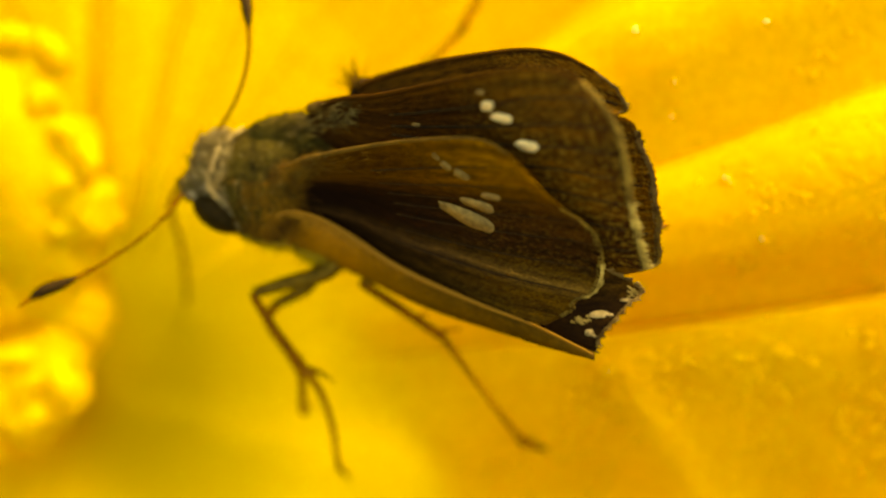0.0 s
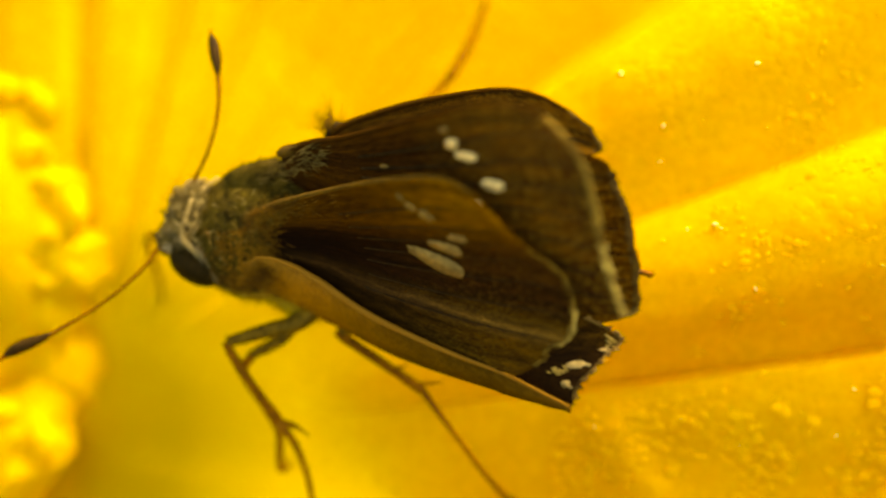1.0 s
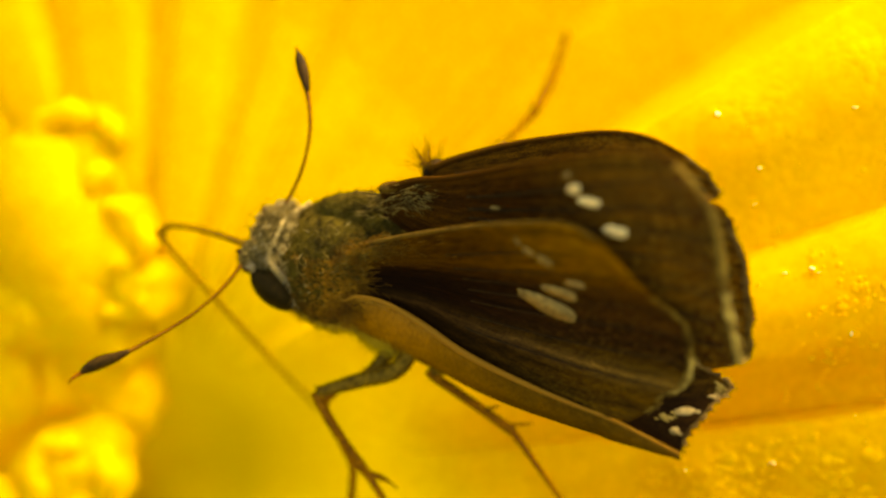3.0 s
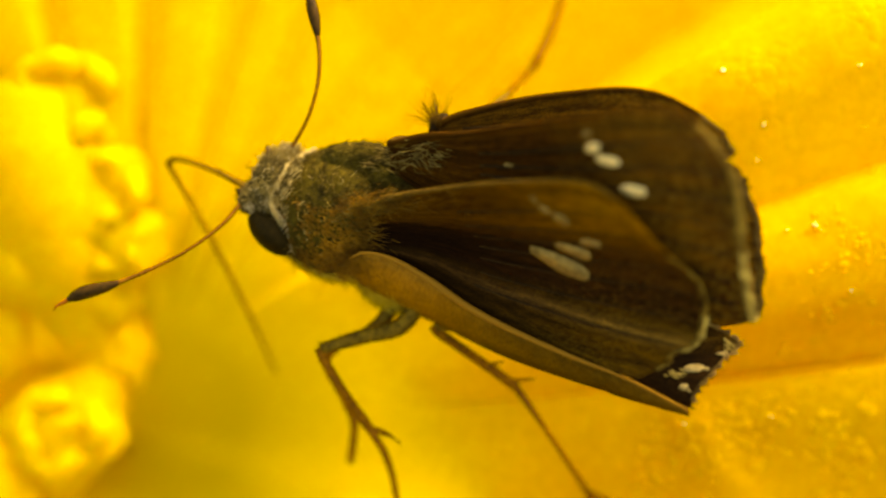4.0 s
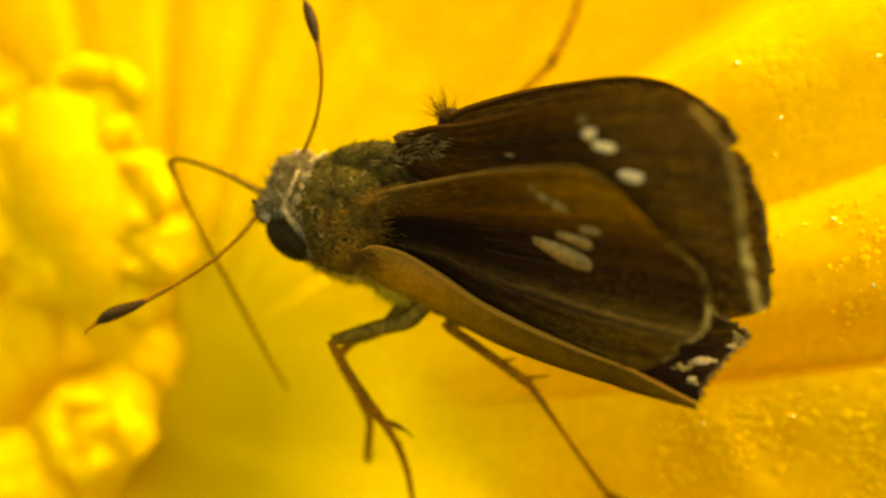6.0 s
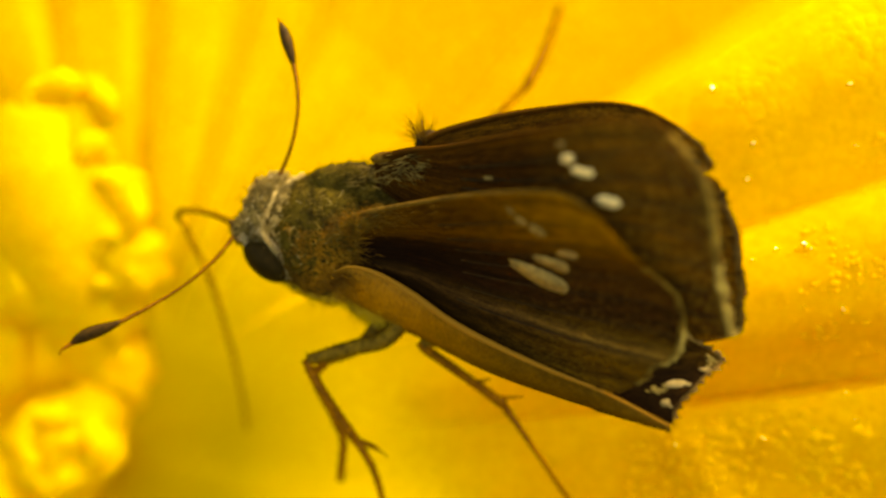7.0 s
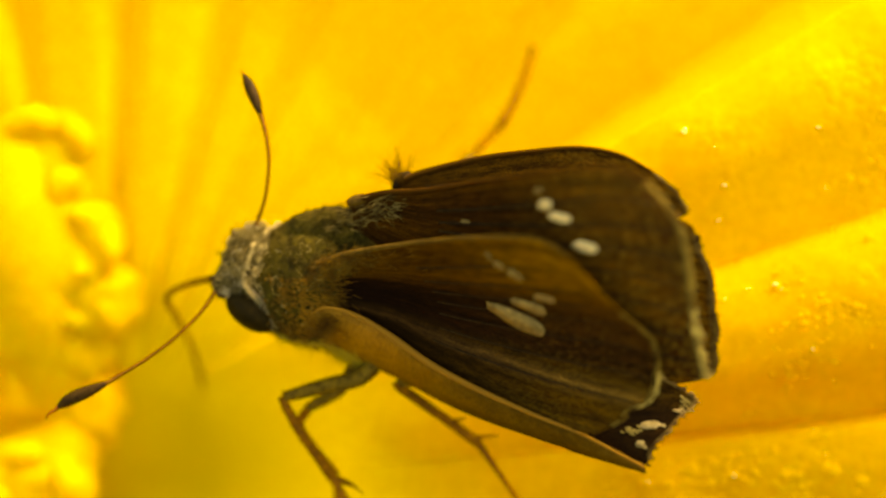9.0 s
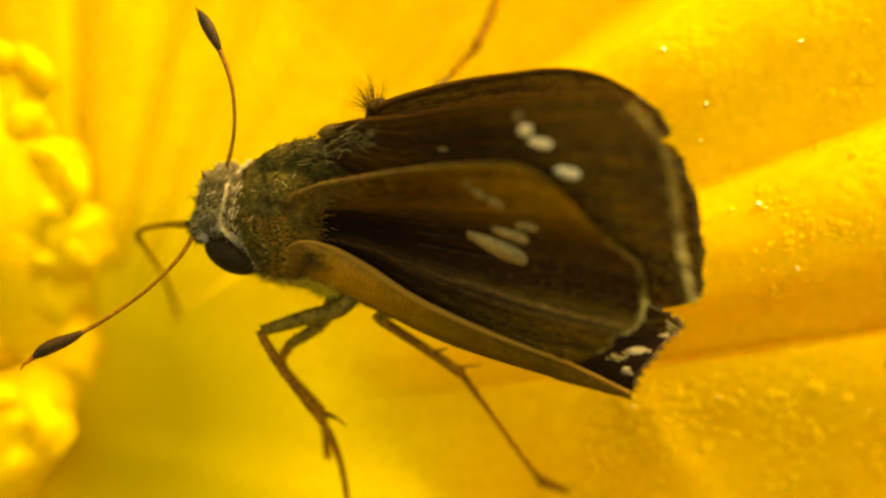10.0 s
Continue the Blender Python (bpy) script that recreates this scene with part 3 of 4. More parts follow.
    for k, (x, y, z, r, thick) in enumerate([(-14.0, 5.4, -8.9, 1.5, 0.52), (-14.5, -7.5, -9.75, 1.45, 0.50), (-12.6, 1.9, -9.0, 1.2, 0.36), (-12.6, -0.2, -9.3, 0.95, 0.34)]):
        path, swell = [], []
        for q in np.linspace(0, 1, 90):
            turn = k * 1.3 + q * 6.1
            rad = r * (0.95 + 0.12 * math.sin(3 * turn + k) + 0.06 * math.sin(8 * turn + 2 * k))
            path.append((x + rad * math.cos(turn), y + rad * math.sin(turn), z - 0.12 * rad + 0.15 * math.sin(4 * turn + k)))
            swell.append(thick * (1 + 0.12 * math.sin(5 * turn + k)) * min(1.0, 6 * q + 0.5, 6 * (1 - q) + 0.5))
        part("anther", tube(np.array(path), swell, 14), ANTHER, column)
    return flower


def build_dew():
    """Fine dewy beads on the outer petals."""
    rng = np.random.default_rng(11)
    bead, ring = blob((0, 0, 0), (1, 1, 0.16), n=7)
    verts, faces = [], []
    for r in np.arange(19.5, 41.0, 0.28):
        for s in np.arange(radians(-36), radians(33), 0.31 / r):
            ra, a = r + rng.uniform(-0.13, 0.13), s + rng.uniform(-0.12, 0.12) / r
            x, y = CORE[0] + ra * math.cos(a), CORE[1] + ra * math.sin(a)
            deg = math.degrees(a)
            bare = noise.noise(Vector((x * 0.22, y * 0.22, 9.0))) + 0.4 * noise.noise(Vector((x * 0.9, y * 0.9, 3.0)))
            bare += 0.30 if deg < 5.8 and r > 23 else 0.42 if 13.5 < deg < 18.2 and r > 25 else -0.28 if deg > 20 else -0.2
            if bare < rng.uniform(0.0, 0.3):
                continue
            size = rng.choice([0.085, 0.125, 0.17, 0.25], p=[0.42, 0.32, 0.2, 0.06]) * rng.uniform(0.85, 1.15)
            if deg > 10:
                size *= 0.72
            z = float(petal_height(np.array(x), np.array(y)))
            faces += [tuple(v + len(verts) * len(bead) for v in f) for f in ring]
            verts.append(bead * size * np.array([1, rng.uniform(0.75, 1), 1]) + np.array([x, y, z + 0.03 * size]))
    ob = part("dew", (np.vstack(verts), faces), DEW)
    return tagged(ob, "fine glistening yellow beads on the dewy petals", "dew", kind="stuff")


def build_drops():
    """A few clear drops that catch the sun."""
    rng = np.random.default_rng(17)
    bead, ring = blob((0, 0, 0), (1, 1, 0.7), n=8)
    places = [(9.45, 5.95), (10.85, 4.1), (13.95, 6.1), (13.75, -1.5), (12.4, 0.7), (11.45, -6.0)]
    while len(places) < 150:
        a, r = radians(rng.uniform(-30, 32)), rng.uniform(23, 40)
        places.append((CORE[0] + r * math.cos(a), CORE[1] + r * math.sin(a)))
    verts, faces = [], []
    for k, (x, y) in enumerate(places):
        size = 0.10 if k < 6 else rng.choice([0.03, 0.045, 0.075], p=[0.6, 0.3, 0.1])
        faces += [tuple(v + k * len(bead) for v in f) for f in ring]
        turn, flat = rng.uniform(0, 3.1), rng.uniform(0.45, 0.95)
        way = np.array([[math.cos(turn), math.sin(turn), 0], [-math.sin(turn), math.cos(turn), 0], [0, 0, 1]])
        verts.append((bead * np.array([1.2, flat, 1])) @ way * size + np.array([x, y, float(petal_height(np.array(x), np.array(y))) + 0.45 * size]))
    ob = part("water_drops", (np.vstack(verts), faces), WATER)
    return tagged(ob, "tiny wet glints on the yellow petals", "water drop", kind="stuff")


# ---- the butterfly ----
PIVOT = (-1.37, 2.58, -2.5)      # where the thorax swings on the wing roots


def fringe(g, mat, parent, length, seed, gap=()):
    """Hair scales along a wing's outer margin."""
    rng = np.random.default_rng(seed)
    roots, ways, sizes = [], [], []
    for v in np.linspace(0, 1, 230):
        if any(a < v < b for a, b in gap):
            continue
        if rng.random() < 0.25 + 0.3 * math.sin(v * 60):
            continue
        for _ in range(3):
            p = on_grid(g, 0.985 + rng.uniform(0, 0.015), v)
            w = on_grid(g, 1.0, v) - on_grid(g, 0.93, v)
            w = w / np.linalg.norm(w) + rng.normal(0, 0.22, 3)
            roots.append(p), ways.append(w), sizes.append(length * rng.uniform(0.45, 1.15) * (0.72 + 0.28 * math.sin(v * 75)))
    return part("fringe", hairs(roots, ways, sizes, 0.028, 0.15, seed), mat, parent, "pale scale fringe")


def ragged(g, mat, parent, length, seed, reach=(0.0, 1.0), inside=0.4):
    """The pale scale line along a wing's margin: a thin strip with a torn outer edge."""
    rng = np.random.default_rng(seed)
    n = int(320 * (reach[1] - reach[0]))
    up, rows, tuft = facing(g), [], 1.0
    for k, v in enumerate(np.linspace(*reach, n)):
        if k % 4 == 0:
            tuft = rng.uniform(0.45, 1.25)
        p, w = on_grid(g, 1.0, v), on_grid(g, 1.0, v) - on_grid(g, 0.93, v)
        w = w / np.linalg.norm(w)
        size = length * (0.75 + 0.35 * noise.noise(Vector((v * 14, seed, 0.0))))
        tip = size * tuft * rng.uniform(0.75, 1.15)
        lift = on_grid(up, 1.0, v) * 0.03
        rows.append([p - w * size * inside * rng.uniform(0.7, 1.2) + lift, p + lift, p + w * tip * 0.6 + lift * 0.6, p + w * tip])
    return part("fringe", sheet(np.array(rows).transpose(1, 0, 2), 0.035)[:2], mat, parent, "pale torn scale fringe", smooth=False)


def wing_spot(g, u, v, one, two, mat, parent, lift=0.035, edge=0.8):
    """A clear spot: a low slanting lens between two half axes in the wing's own coordinates."""
    ring, n = [], 24
    for k in range(n):
        a = 2 * math.pi * k / n
        c, s = math.cos(a), math.sin(a)
        rim = 1 + 0.16 * noise.noise(Vector((c * 1.6 + u * 40, s * 1.6 + v * 40, 1.0)))
        c, s = math.copysign(abs(c) ** edge, c) * rim, math.copysign(abs(s) ** edge, s) * rim
        ring.append((u + c * one[0] + s * two[0], v + c * one[1] + s * two[1]))
    up = facing(g)
    top = [on_grid(g, a, b) + on_grid(up, a, b) * lift for a, b in ring]
    low = [on_grid(g, a, b) - on_grid(up, a, b) * 0.01 for a, b in ring]
    mid = [on_grid(g, u, v) + on_grid(up, u, v) * lift * 1.3]
    faces = [(k, (k + 1) % n, 2 * n) for k in range(n)] + [((k + 1) % n, k, n + k, n + (k + 1) % n) for k in range(n)]
    return part("clear_spot", (np.array(top + low + mid), faces), mat, parent, "cream translucent spot")


def wing_veins(g, lines, parent, radius=0.028, start=0.12):
    for v0, v1 in lines:
        path = np.array([on_grid(g, u, v0 + (v1 - v0) * u) for u in np.linspace(start, 0.97, 30)])
        part("wing_vein", tube(path, [radius, radius, radius * 0.6], 6), VEIN, parent)


def leg(root, name, label, segments, origin=(0.0, 0.0, 0.0)):
    """A leg: each segment has a name, path, radii and material, and short spines."""
    top = None
    for k, (seg, path, radii, mat) in enumerate(segments):
        shape = tube(spline(path, 16), radii, 10)
        if k == 0:
            top = part(name, shape, mat, root, label, origin)
        else:
            part(seg, shape, mat, top, "", origin)
    return top


def furred(shape_points, normals, count, length, spread, lean, seed, width=0.022):
    rng = np.random.default_rng(seed)
    pick = rng.integers(0, len(shape_points), count)
    ways = normals[pick] * 0.22 + np.array(lean) + rng.normal(0, spread, (count, 3))
    return hairs(shape_points[pick], ways, length * rng.uniform(0.5, 1.2, count), width, 0.3, seed)


def skin(centre, radii, turn, count, seed, keep):
    """Random points on a rounded body's skin, with normals, where keep(point) holds."""
    rng = np.random.default_rng(seed)
    d = rng.normal(size=(count, 3))
    d /= np.linalg.norm(d, axis=1, keepdims=True)
    rot = np.array(Euler([radians(a) for a in turn]).to_matrix())
    p = np.array(centre) + (d * np.array(radii)) @ rot.T
    n = (d / np.array(radii)) @ rot.T
    n /= np.linalg.norm(n, axis=1, keepdims=True)
    ok = np.array([keep(q) for q in p])
    return p[ok], n[ok]


def build_butterfly():
    fly = thing("butterfly", (0.0, 0.0, -4.0), "brown skipper butterfly with cream wing spots feeding on the yellow petal", "butterfly")
    made = {}
    # far forewing, raised, its upper face in view
    fw = coons([(-1.95, 3.27, -1.10), (-0.80, 3.49, -0.30), (0.28, 3.49, 0.70), (1.93, 3.65, 2.60), (3.41, 3.76, 4.40), (4.57, 3.87, 5.20), (5.61, 3.77, 5.40), (6.29, 3.54, 5.30)],
               [(6.29, 3.54, 5.30), (6.93, 2.82, 5.20), (7.42, 2.00, 5.00), (7.74, 0.80, 4.50), (8.03, -0.47, 3.90), (8.39, -1.45, 3.30), (8.63, -2.08, 2.90)],
               [(-1.87, 2.40, -1.60), (1.18, 0.38, -0.20), (3.75, -0.68, 1.00), (6.19, -1.51, 2.00), (7.73, -2.01, 2.70), (8.63, -2.08, 2.90)])
    w = part("forewing", sheet(fw, 0.05), DORSAL, fly, "dark brown forewing with cream spots on its upper side")
    wing_veins(fw, [(0.25, 0.14), (0.35, 0.28), (0.42, 0.40), (0.5, 0.52), (0.6, 0.64), (0.7, 0.78), (0.82, 0.9)], w, 0.05, 0.3)
    part("front_edge", tube(fw[:, 0] + np.array([0, 0, 0.01]), [0.12, 0.09, 0.07, 0.05], 8), DORSAL, w)
    ragged(fw, FRINGE_TAN, w, 0.20, 3, (0.0, 0.62), inside=0.6)
    ragged(fw, FRINGE, w, 0.24, 9, (0.62, 1.0), inside=0.6)
    fringe(fw, FRINGE_TAN, w, 0.22, 3)
    wing_spot(fw, 0.675, 0.094, (0.014, 0.004), (-0.006, 0.014), SPOT_DULL, w)
    wing_spot(fw, 0.670, 0.180, (0.018, 0.010), (-0.014, 0.028), SPOT, w)
    wing_spot(fw, 0.697, 0.253, (0.030, 0.017), (-0.010, 0.020), SPOT, w)
    wing_spot(fw, 0.748, 0.405, (0.030, 0.012), (-0.009, 0.024), SPOT, w)
    wing_spot(fw, 0.684, 0.492, (0.022, 0.016), (0.006, -0.020), SPOT, w)
    wing_spot(fw, 0.392, 0.300, (0.015, 0.004), (-0.002, 0.012), SPOT_DULL, w)
    # far hindwing, lower and wider
    hw = coons([(-0.36, 3.91, -1.80), (0.29, 4.22, -1.40), (2.09, 4.62, -0.40), (3.79, 4.80, 0.60), (5.12, 4.86, 1.20), (6.22, 4.61, 1.80), (7.17, 4.06, 2.20)],
               [(7.17, 4.06, 2.20), (7.84, 3.45, 2.45), (8.05, 3.05, 2.50), (8.12, 2.80, 2.50), (7.81, 2.64, 2.50), (8.32, 2.39, 2.50), (8.56, 1.68, 2.40), (8.86, 1.03, 2.40), (8.99, 0.18, 2.20), (9.15, -0.51, 2.00), (9.22, -1.38, 1.80), (9.21, -1.99, 1.60), (8.71, -2.26, 1.40)],
               [(-1.22, 2.10, -2.40), (1.23, -0.17, -1.80), (3.95, -1.82, -1.00), (6.53, -2.66, 0.00), (8.71, -2.26, 1.40)], 40, 120)
    w = part("hindwing", sheet(hw, 0.05), HIND, fly, "dark brown hindwing with a worn fringe")
    ragged(hw, FRINGE_DARK, w, 0.16, 4, (0.36, 0.7))
    ragged(hw, FRINGE_TAN, w, 0.16, 14, (0.7, 1.0))
    fringe(hw, FRINGE_DARK, w, 0.26, 4, gap=[(0.24, 0.36)])
    wing_veins(hw, [(0.15, 0.2), (0.3, 0.4), (0.45, 0.6), (0.6, 0.8), (0.72, 0.88)], w, 0.05)
    part("front_edge", tube(hw[:, 0], [0.12, 0.10, 0.07, 0.05], 8), HIND, w)
    # near forewing, raised, its under face in view
    fl = coons([(-3.29, 1.05, -1.60), (-2.37, 1.46, -0.90), (-1.29, 1.69, 0.00), (0.30, 1.90, 1.50), (1.58, 1.99, 2.90), (2.94, 1.99, 4.00), (3.67, 1.85, 4.30), (4.31, 1.44, 4.50)],
               [(4.31, 1.44, 4.50), (4.86, 0.82, 4.50), (5.34, 0.29, 4.40), (5.91, -0.20, 4.20), (6.49, -0.57, 3.90), (6.92, -0.96, 3.60), (7.14, -1.47, 3.30), (7.24, -1.99, 2.90), (7.20, -2.51, 2.60), (7.01, -2.86, 2.40), (6.52, -3.13, 2.10), (6.41, -3.44, 1.90), (6.00, -3.72, 1.60), (5.60, -3.93, 1.40)],
               [(-3.38, -0.26, -1.90), (-1.19, -0.91, -1.50), (0.65, -2.09, -1.00), (2.44, -2.95, -0.30), (4.15, -3.62, 0.50), (5.60, -3.93, 1.40)], 48, 60)
    w = part("forewing", sheet(fl, 0.05), VENTRAL, fly, "raised forewing showing its olive-brown underside")
    wing_veins(fl, [(0.22, 0.12), (0.34, 0.22), (0.44, 0.32), (0.52, 0.42), (0.60, 0.52), (0.70, 0.64), (0.80, 0.76)], w, 0.028, 0.4)
    part("front_edge", tube(fl[:, 0] - np.array([0, 0, 0.04]), [0.10, 0.08, 0.06, 0.04], 8), FRONT, w)
    ragged(fl, FRINGE_TAN, w, 0.09, 5, (0.30, 0.60), inside=0.3)
    ragged(fl, FRINGE, w, 0.11, 10, (0.60, 0.78), inside=0.5)
    fringe(fl, FRINGE_TAN, w, 0.14, 5, gap=[(-1, 0.28), (0.92, 2)])
    wing_spot(fl, 0.633, 0.485, (0.075, 0.051), (-0.009, 0.046), SPOT_DULL, w)
    wing_spot(fl, 0.696, 0.392, (0.040, 0.031), (-0.014, 0.034), SPOT_DULL, w)
    wing_spot(fl, 0.772, 0.314, (0.024, 0.009), (-0.013, 0.023), SPOT_DULL, w)
    wing_spot(fl, 0.742, 0.186, (0.013, 0.024), (-0.014, 0.018), SPOT_FAINT, w)
    wing_spot(fl, 0.711, 0.140, (0.009, 0.020), (-0.010, 0.012), SPOT_FAINT, w)
    wing_spot(fl, 0.698, 0.090, (0.003, 0.018), (-0.009, 0.009), SPOT_FAINT, w)
    # tawny hair that runs from the body over the wing's root and front edge
    rng = np.random.default_rng(81)
    for count, far, wide, mat in ((1800, 0.024, 1.0, ROOT_HAIR), (1300, 0.07, 0.2, ROOT_HAIR), (60, 0.02, 0.7, TAN_HAIR)):
        u, v = rng.exponential(far, count), rng.uniform(0, 1, count) * wide
        roots = np.array([on_grid(fl, a, c) for a, c in zip(u, v)])
        ways = np.array([on_grid(fl, min(a, 0.9) + 0.06, c) - on_grid(fl, min(a, 0.9), c) for a, c in zip(u, v)])
        ways = ways / np.linalg.norm(ways, axis=1, keepdims=True) + rng.normal(0, 0.22, (count, 3)) + (0, 0, 0.12)
        part("root_hair", hairs(roots, ways, rng.uniform(0.2, 0.6, count), 0.012, 0.3, 82), mat, w, "tawny hair over the wing root")
    # near hindwing: its tawny front part folds round below the forewing
    up = spline([(-3.20, -0.39, -1.50), (-2.66, -0.20, -1.20), (-1.73, -0.44, -1.00), (-0.63, -1.08, -0.90), (0.65, -1.94, -0.50), (2.07, -2.66, 0.00), (3.79, -3.39, 0.60), (5.14, -3.90, 1.00), (6.31, -4.47, 1.30), (7.15, -4.91, 1.40)], 48)
    low = spline([(-3.48, -0.74, -2.20), (-2.76, -1.47, -2.70), (-1.62, -2.13, -2.90), (-0.27, -2.69, -2.60), (0.86, -3.24, -1.90), (2.14, -3.77, -1.30), (3.90, -4.32, -0.50), (5.90, -4.84, 0.60), (7.22, -5.06, 1.30)], 48)
    under = low + np.array([0.1, 0.75, -0.75])
    band = np.zeros((49, 13, 3))
    for j, s in enumerate(np.linspace(0, 1, 13)):
        mid = low + (low - 0.5 * (up + under)) * 0.75
        q = (1 - s) ** 2 * up[:] + 2 * s * (1 - s) * mid + s * s * under
        band[:, j] = q
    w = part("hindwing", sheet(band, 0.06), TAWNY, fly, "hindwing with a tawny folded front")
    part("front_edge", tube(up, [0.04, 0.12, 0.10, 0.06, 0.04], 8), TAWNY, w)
    rng = np.random.default_rng(85)
    u, v = rng.exponential(0.035, 500), rng.uniform(0, 0.8, 500)
    roots = np.array([on_grid(band, a, c) for a, c in zip(u, v)])
    part("root_hair", hairs(roots, rng.normal(0, 0.3, (500, 3)) + (0.8, -0.35, 0.15), rng.uniform(0.15, 0.4, 500), 0.014, 0.3, 86), TAWNY_HAIR, w, "tawny hair over the wing root")
    tail = coons([(5.58, -2.81, 0.40), (6.59, -2.53, 0.70), (7.67, -2.21, 1.00)], [(7.67, -2.21, 1.00), (8.77, -2.86, 1.10), (8.20, -3.44, 1.20), (7.86, -3.81, 1.30), (7.38, -4.30, 1.30), (7.26, -4.85, 1.30)], [(5.55, -4.20, 0.60), (6.38, -4.52, 0.90), (7.26, -4.85, 1.30)], 16, 24)
    lobe = part("hindwing_lobe", sheet(tail, 0.05), LOBE, w, "dark end of the hindwing")
    fringe(tail, FRINGE_DARK, w, 0.26, 7)
    rng = np.random.default_rng(71)
    for u, v, one, two in ((0.74, 0.625, (0.11, -0.01), (0.02, 0.045)), (0.82, 0.85, (0.07, 0.0), (0.01, 0.035)), (0.89, 0.436, (0.045, 0.0), (0.01, 0.018))):
        wing_spot(tail, u, v, one, two, CREAM_SCALES, lobe, 0.03)
    for u, v, a, b, n, mat in ((0.74, 0.625, 0.12, 0.03, 12, CREAM_SCALES), (0.86, 0.61, 0.04, 0.02, 6, CREAM_SCALES), (0.82, 0.85, 0.06, 0.03, 8, CREAM_SCALES),
                               (0.89, 0.436, 0.04, 0.02, 7, CREAM_SCALES), (0.90, 0.33, 0.04, 0.05, 16, TAN_HAIR), (0.55, 0.70, 0.10, 0.05, 14, TAN_HAIR)):
        roots = [on_grid(tail, u + rng.normal(0, a * 0.6), v + rng.normal(0, b * 0.7)) + np.array([0, 0, 0.03]) for _ in range(n)]
        ways = rng.normal(0, 0.16, (n, 3)) + (0.85, -0.35, 0.1)
        tagged(part("pale_scale", hairs(roots, ways, rng.uniform(0.12, 0.32, n), 0.04, 0.15, 72), mat, lobe, "cream scale streaks"), kind="stuff")

    # body
    c, r, turn = (-3.45, 0.95, -3.3), (2.45, 2.15, 1.95), (0, -6, -8)
    thorax = part("thorax", blob(c, r, turn, 30, 0.05), FUR, fly, "furry olive-green thorax", PIVOT)
    made["thorax"] = thorax
    p, n = skin(c, r, turn, 9000, 21, lambda q: q[2] > -3.6 and q[1] > 0.6 - 0.30 * (q[0] + 3.5))
    part("fur", furred(p, n, 5000, 0.22, 0.34, (0.75, -0.10, 0.0), 22, 0.018), FUR_HAIR, thorax, "olive and grey hair scales", PIVOT)
    p, n = skin(c, r, turn, 9000, 23, lambda q: q[2] > -4.6 and q[1] < 0.95 - 0.30 * (q[0] + 3.5))
    part("fur", furred(p, n, 6000, 0.27, 0.34, (0.75, -0.2, 0.0), 24, 0.02), TAWNY_HAIR, thorax, "tawny side hair", PIVOT)
    p, n = skin(c, r, turn, 9000, 25, lambda q: q[2] < -2.6 and q[1] < -0.1)
    part("fur", furred(p, n, 1700, 0.6, 0.25, (0.85, -0.15, 0.0), 26, 0.022), CREAM_HAIR, thorax, "cream belly hair", PIVOT)
    rng = np.random.default_rng(27)
    p, n = skin(c, (2.5, 2.2, 2.0), turn, 3000, 27, lambda q: q[2] > -3.0 and -1.2 < q[1] < 2.2)
    part("loose_fur", hairs(p[:36], n[:36] * 0.35 + rng.normal(0, 0.6, (36, 3)), rng.uniform(0.15, 0.42, 36), 0.016, 0.5, 30), COLLAR_HAIR, thorax, "scattered pale scales", PIVOT)
    p, n = skin(c, (2.48, 2.18, 1.98), turn, 5000, 38, lambda q: q[2] > -3.3 and -0.6 < q[1] < 2.4 and q[0] < -2.0)
    part("loose_fur", hairs(p[:150], n[:150] * 0.12 + rng.normal(0, 0.5, (150, 3)) + (0.5, -0.1, 0), rng.uniform(0.15, 0.5, 150), 0.016, 0.8, 39), TAN_HAIR, thorax, "curled tan scales", PIVOT)
    p, n = skin((-1.75, -0.95, -3.6), (1.5, 1.15, 1.2), (0, 0, -25), 4000, 36, lambda q: q[1] < -0.9)
    belly = part("belly", blob((-1.75, -0.95, -3.6), (1.5, 1.15, 1.2), (0, 0, -25), 20, 0.06), CREAM_HAIR, fly, "cream hairy underside of the body")
    part("fur", furred(p, n, 1100, 0.5, 0.25, (0.55, -0.45, 0.0), 37, 0.018), CREAM_HAIR, belly, "soft cream hair")
    # shoulder tufts of long pale scales beside the far wing root
    rng = np.random.default_rng(31)
    c, r, turn = (-2.92, 2.80, -2.30), (1.35, 0.50, 0.55), (0, -10, 2)
    part("shoulder", blob(c, r, turn, 18, 0.15), FUR, thorax, "olive shoulder lobe at the wing root", PIVOT)
    p, n = skin(c, r, turn, 2500, 28, lambda q: q[2] > c[2] - 0.1)
    part("fur", furred(p, n, 500, 0.34, 0.2, (0.85, -0.05, 0.1), 29, 0.028), FUR_HAIR, thorax, "olive shoulder hair", PIVOT)
    roots, ways, sizes = [], [], []
    for q in [(-2.67, 2.60, -1.35), (-2.29, 2.87, -1.20), (-1.95, 2.53, -1.10), (-1.73, 2.94, -0.95), (-1.54, 2.57, -0.85), (-1.26, 3.01, -0.65), (-1.13, 2.70, -0.60), (-0.84, 3.12, -0.40), (-0.71, 2.81, -0.35), (-0.44, 3.03, -0.15)]:
        lean = rng.normal(0, 0.35, 3) * np.array([0.6, 1, 0.5]) + (0.9, -0.12, 0.35)
        for _ in range(14):
            roots.append(np.array(q) + rng.normal(0, 0.12, 3)), ways.append(lean + rng.normal(0, 0.26, 3)), sizes.append(rng.uniform(0.25, 0.75))
    part("shoulder_tuft", hairs(roots, ways, sizes, 0.015, 0.3, 32), SHOULDER_HAIR, thorax, "pale tan scale tufts on the shoulder", PIVOT)
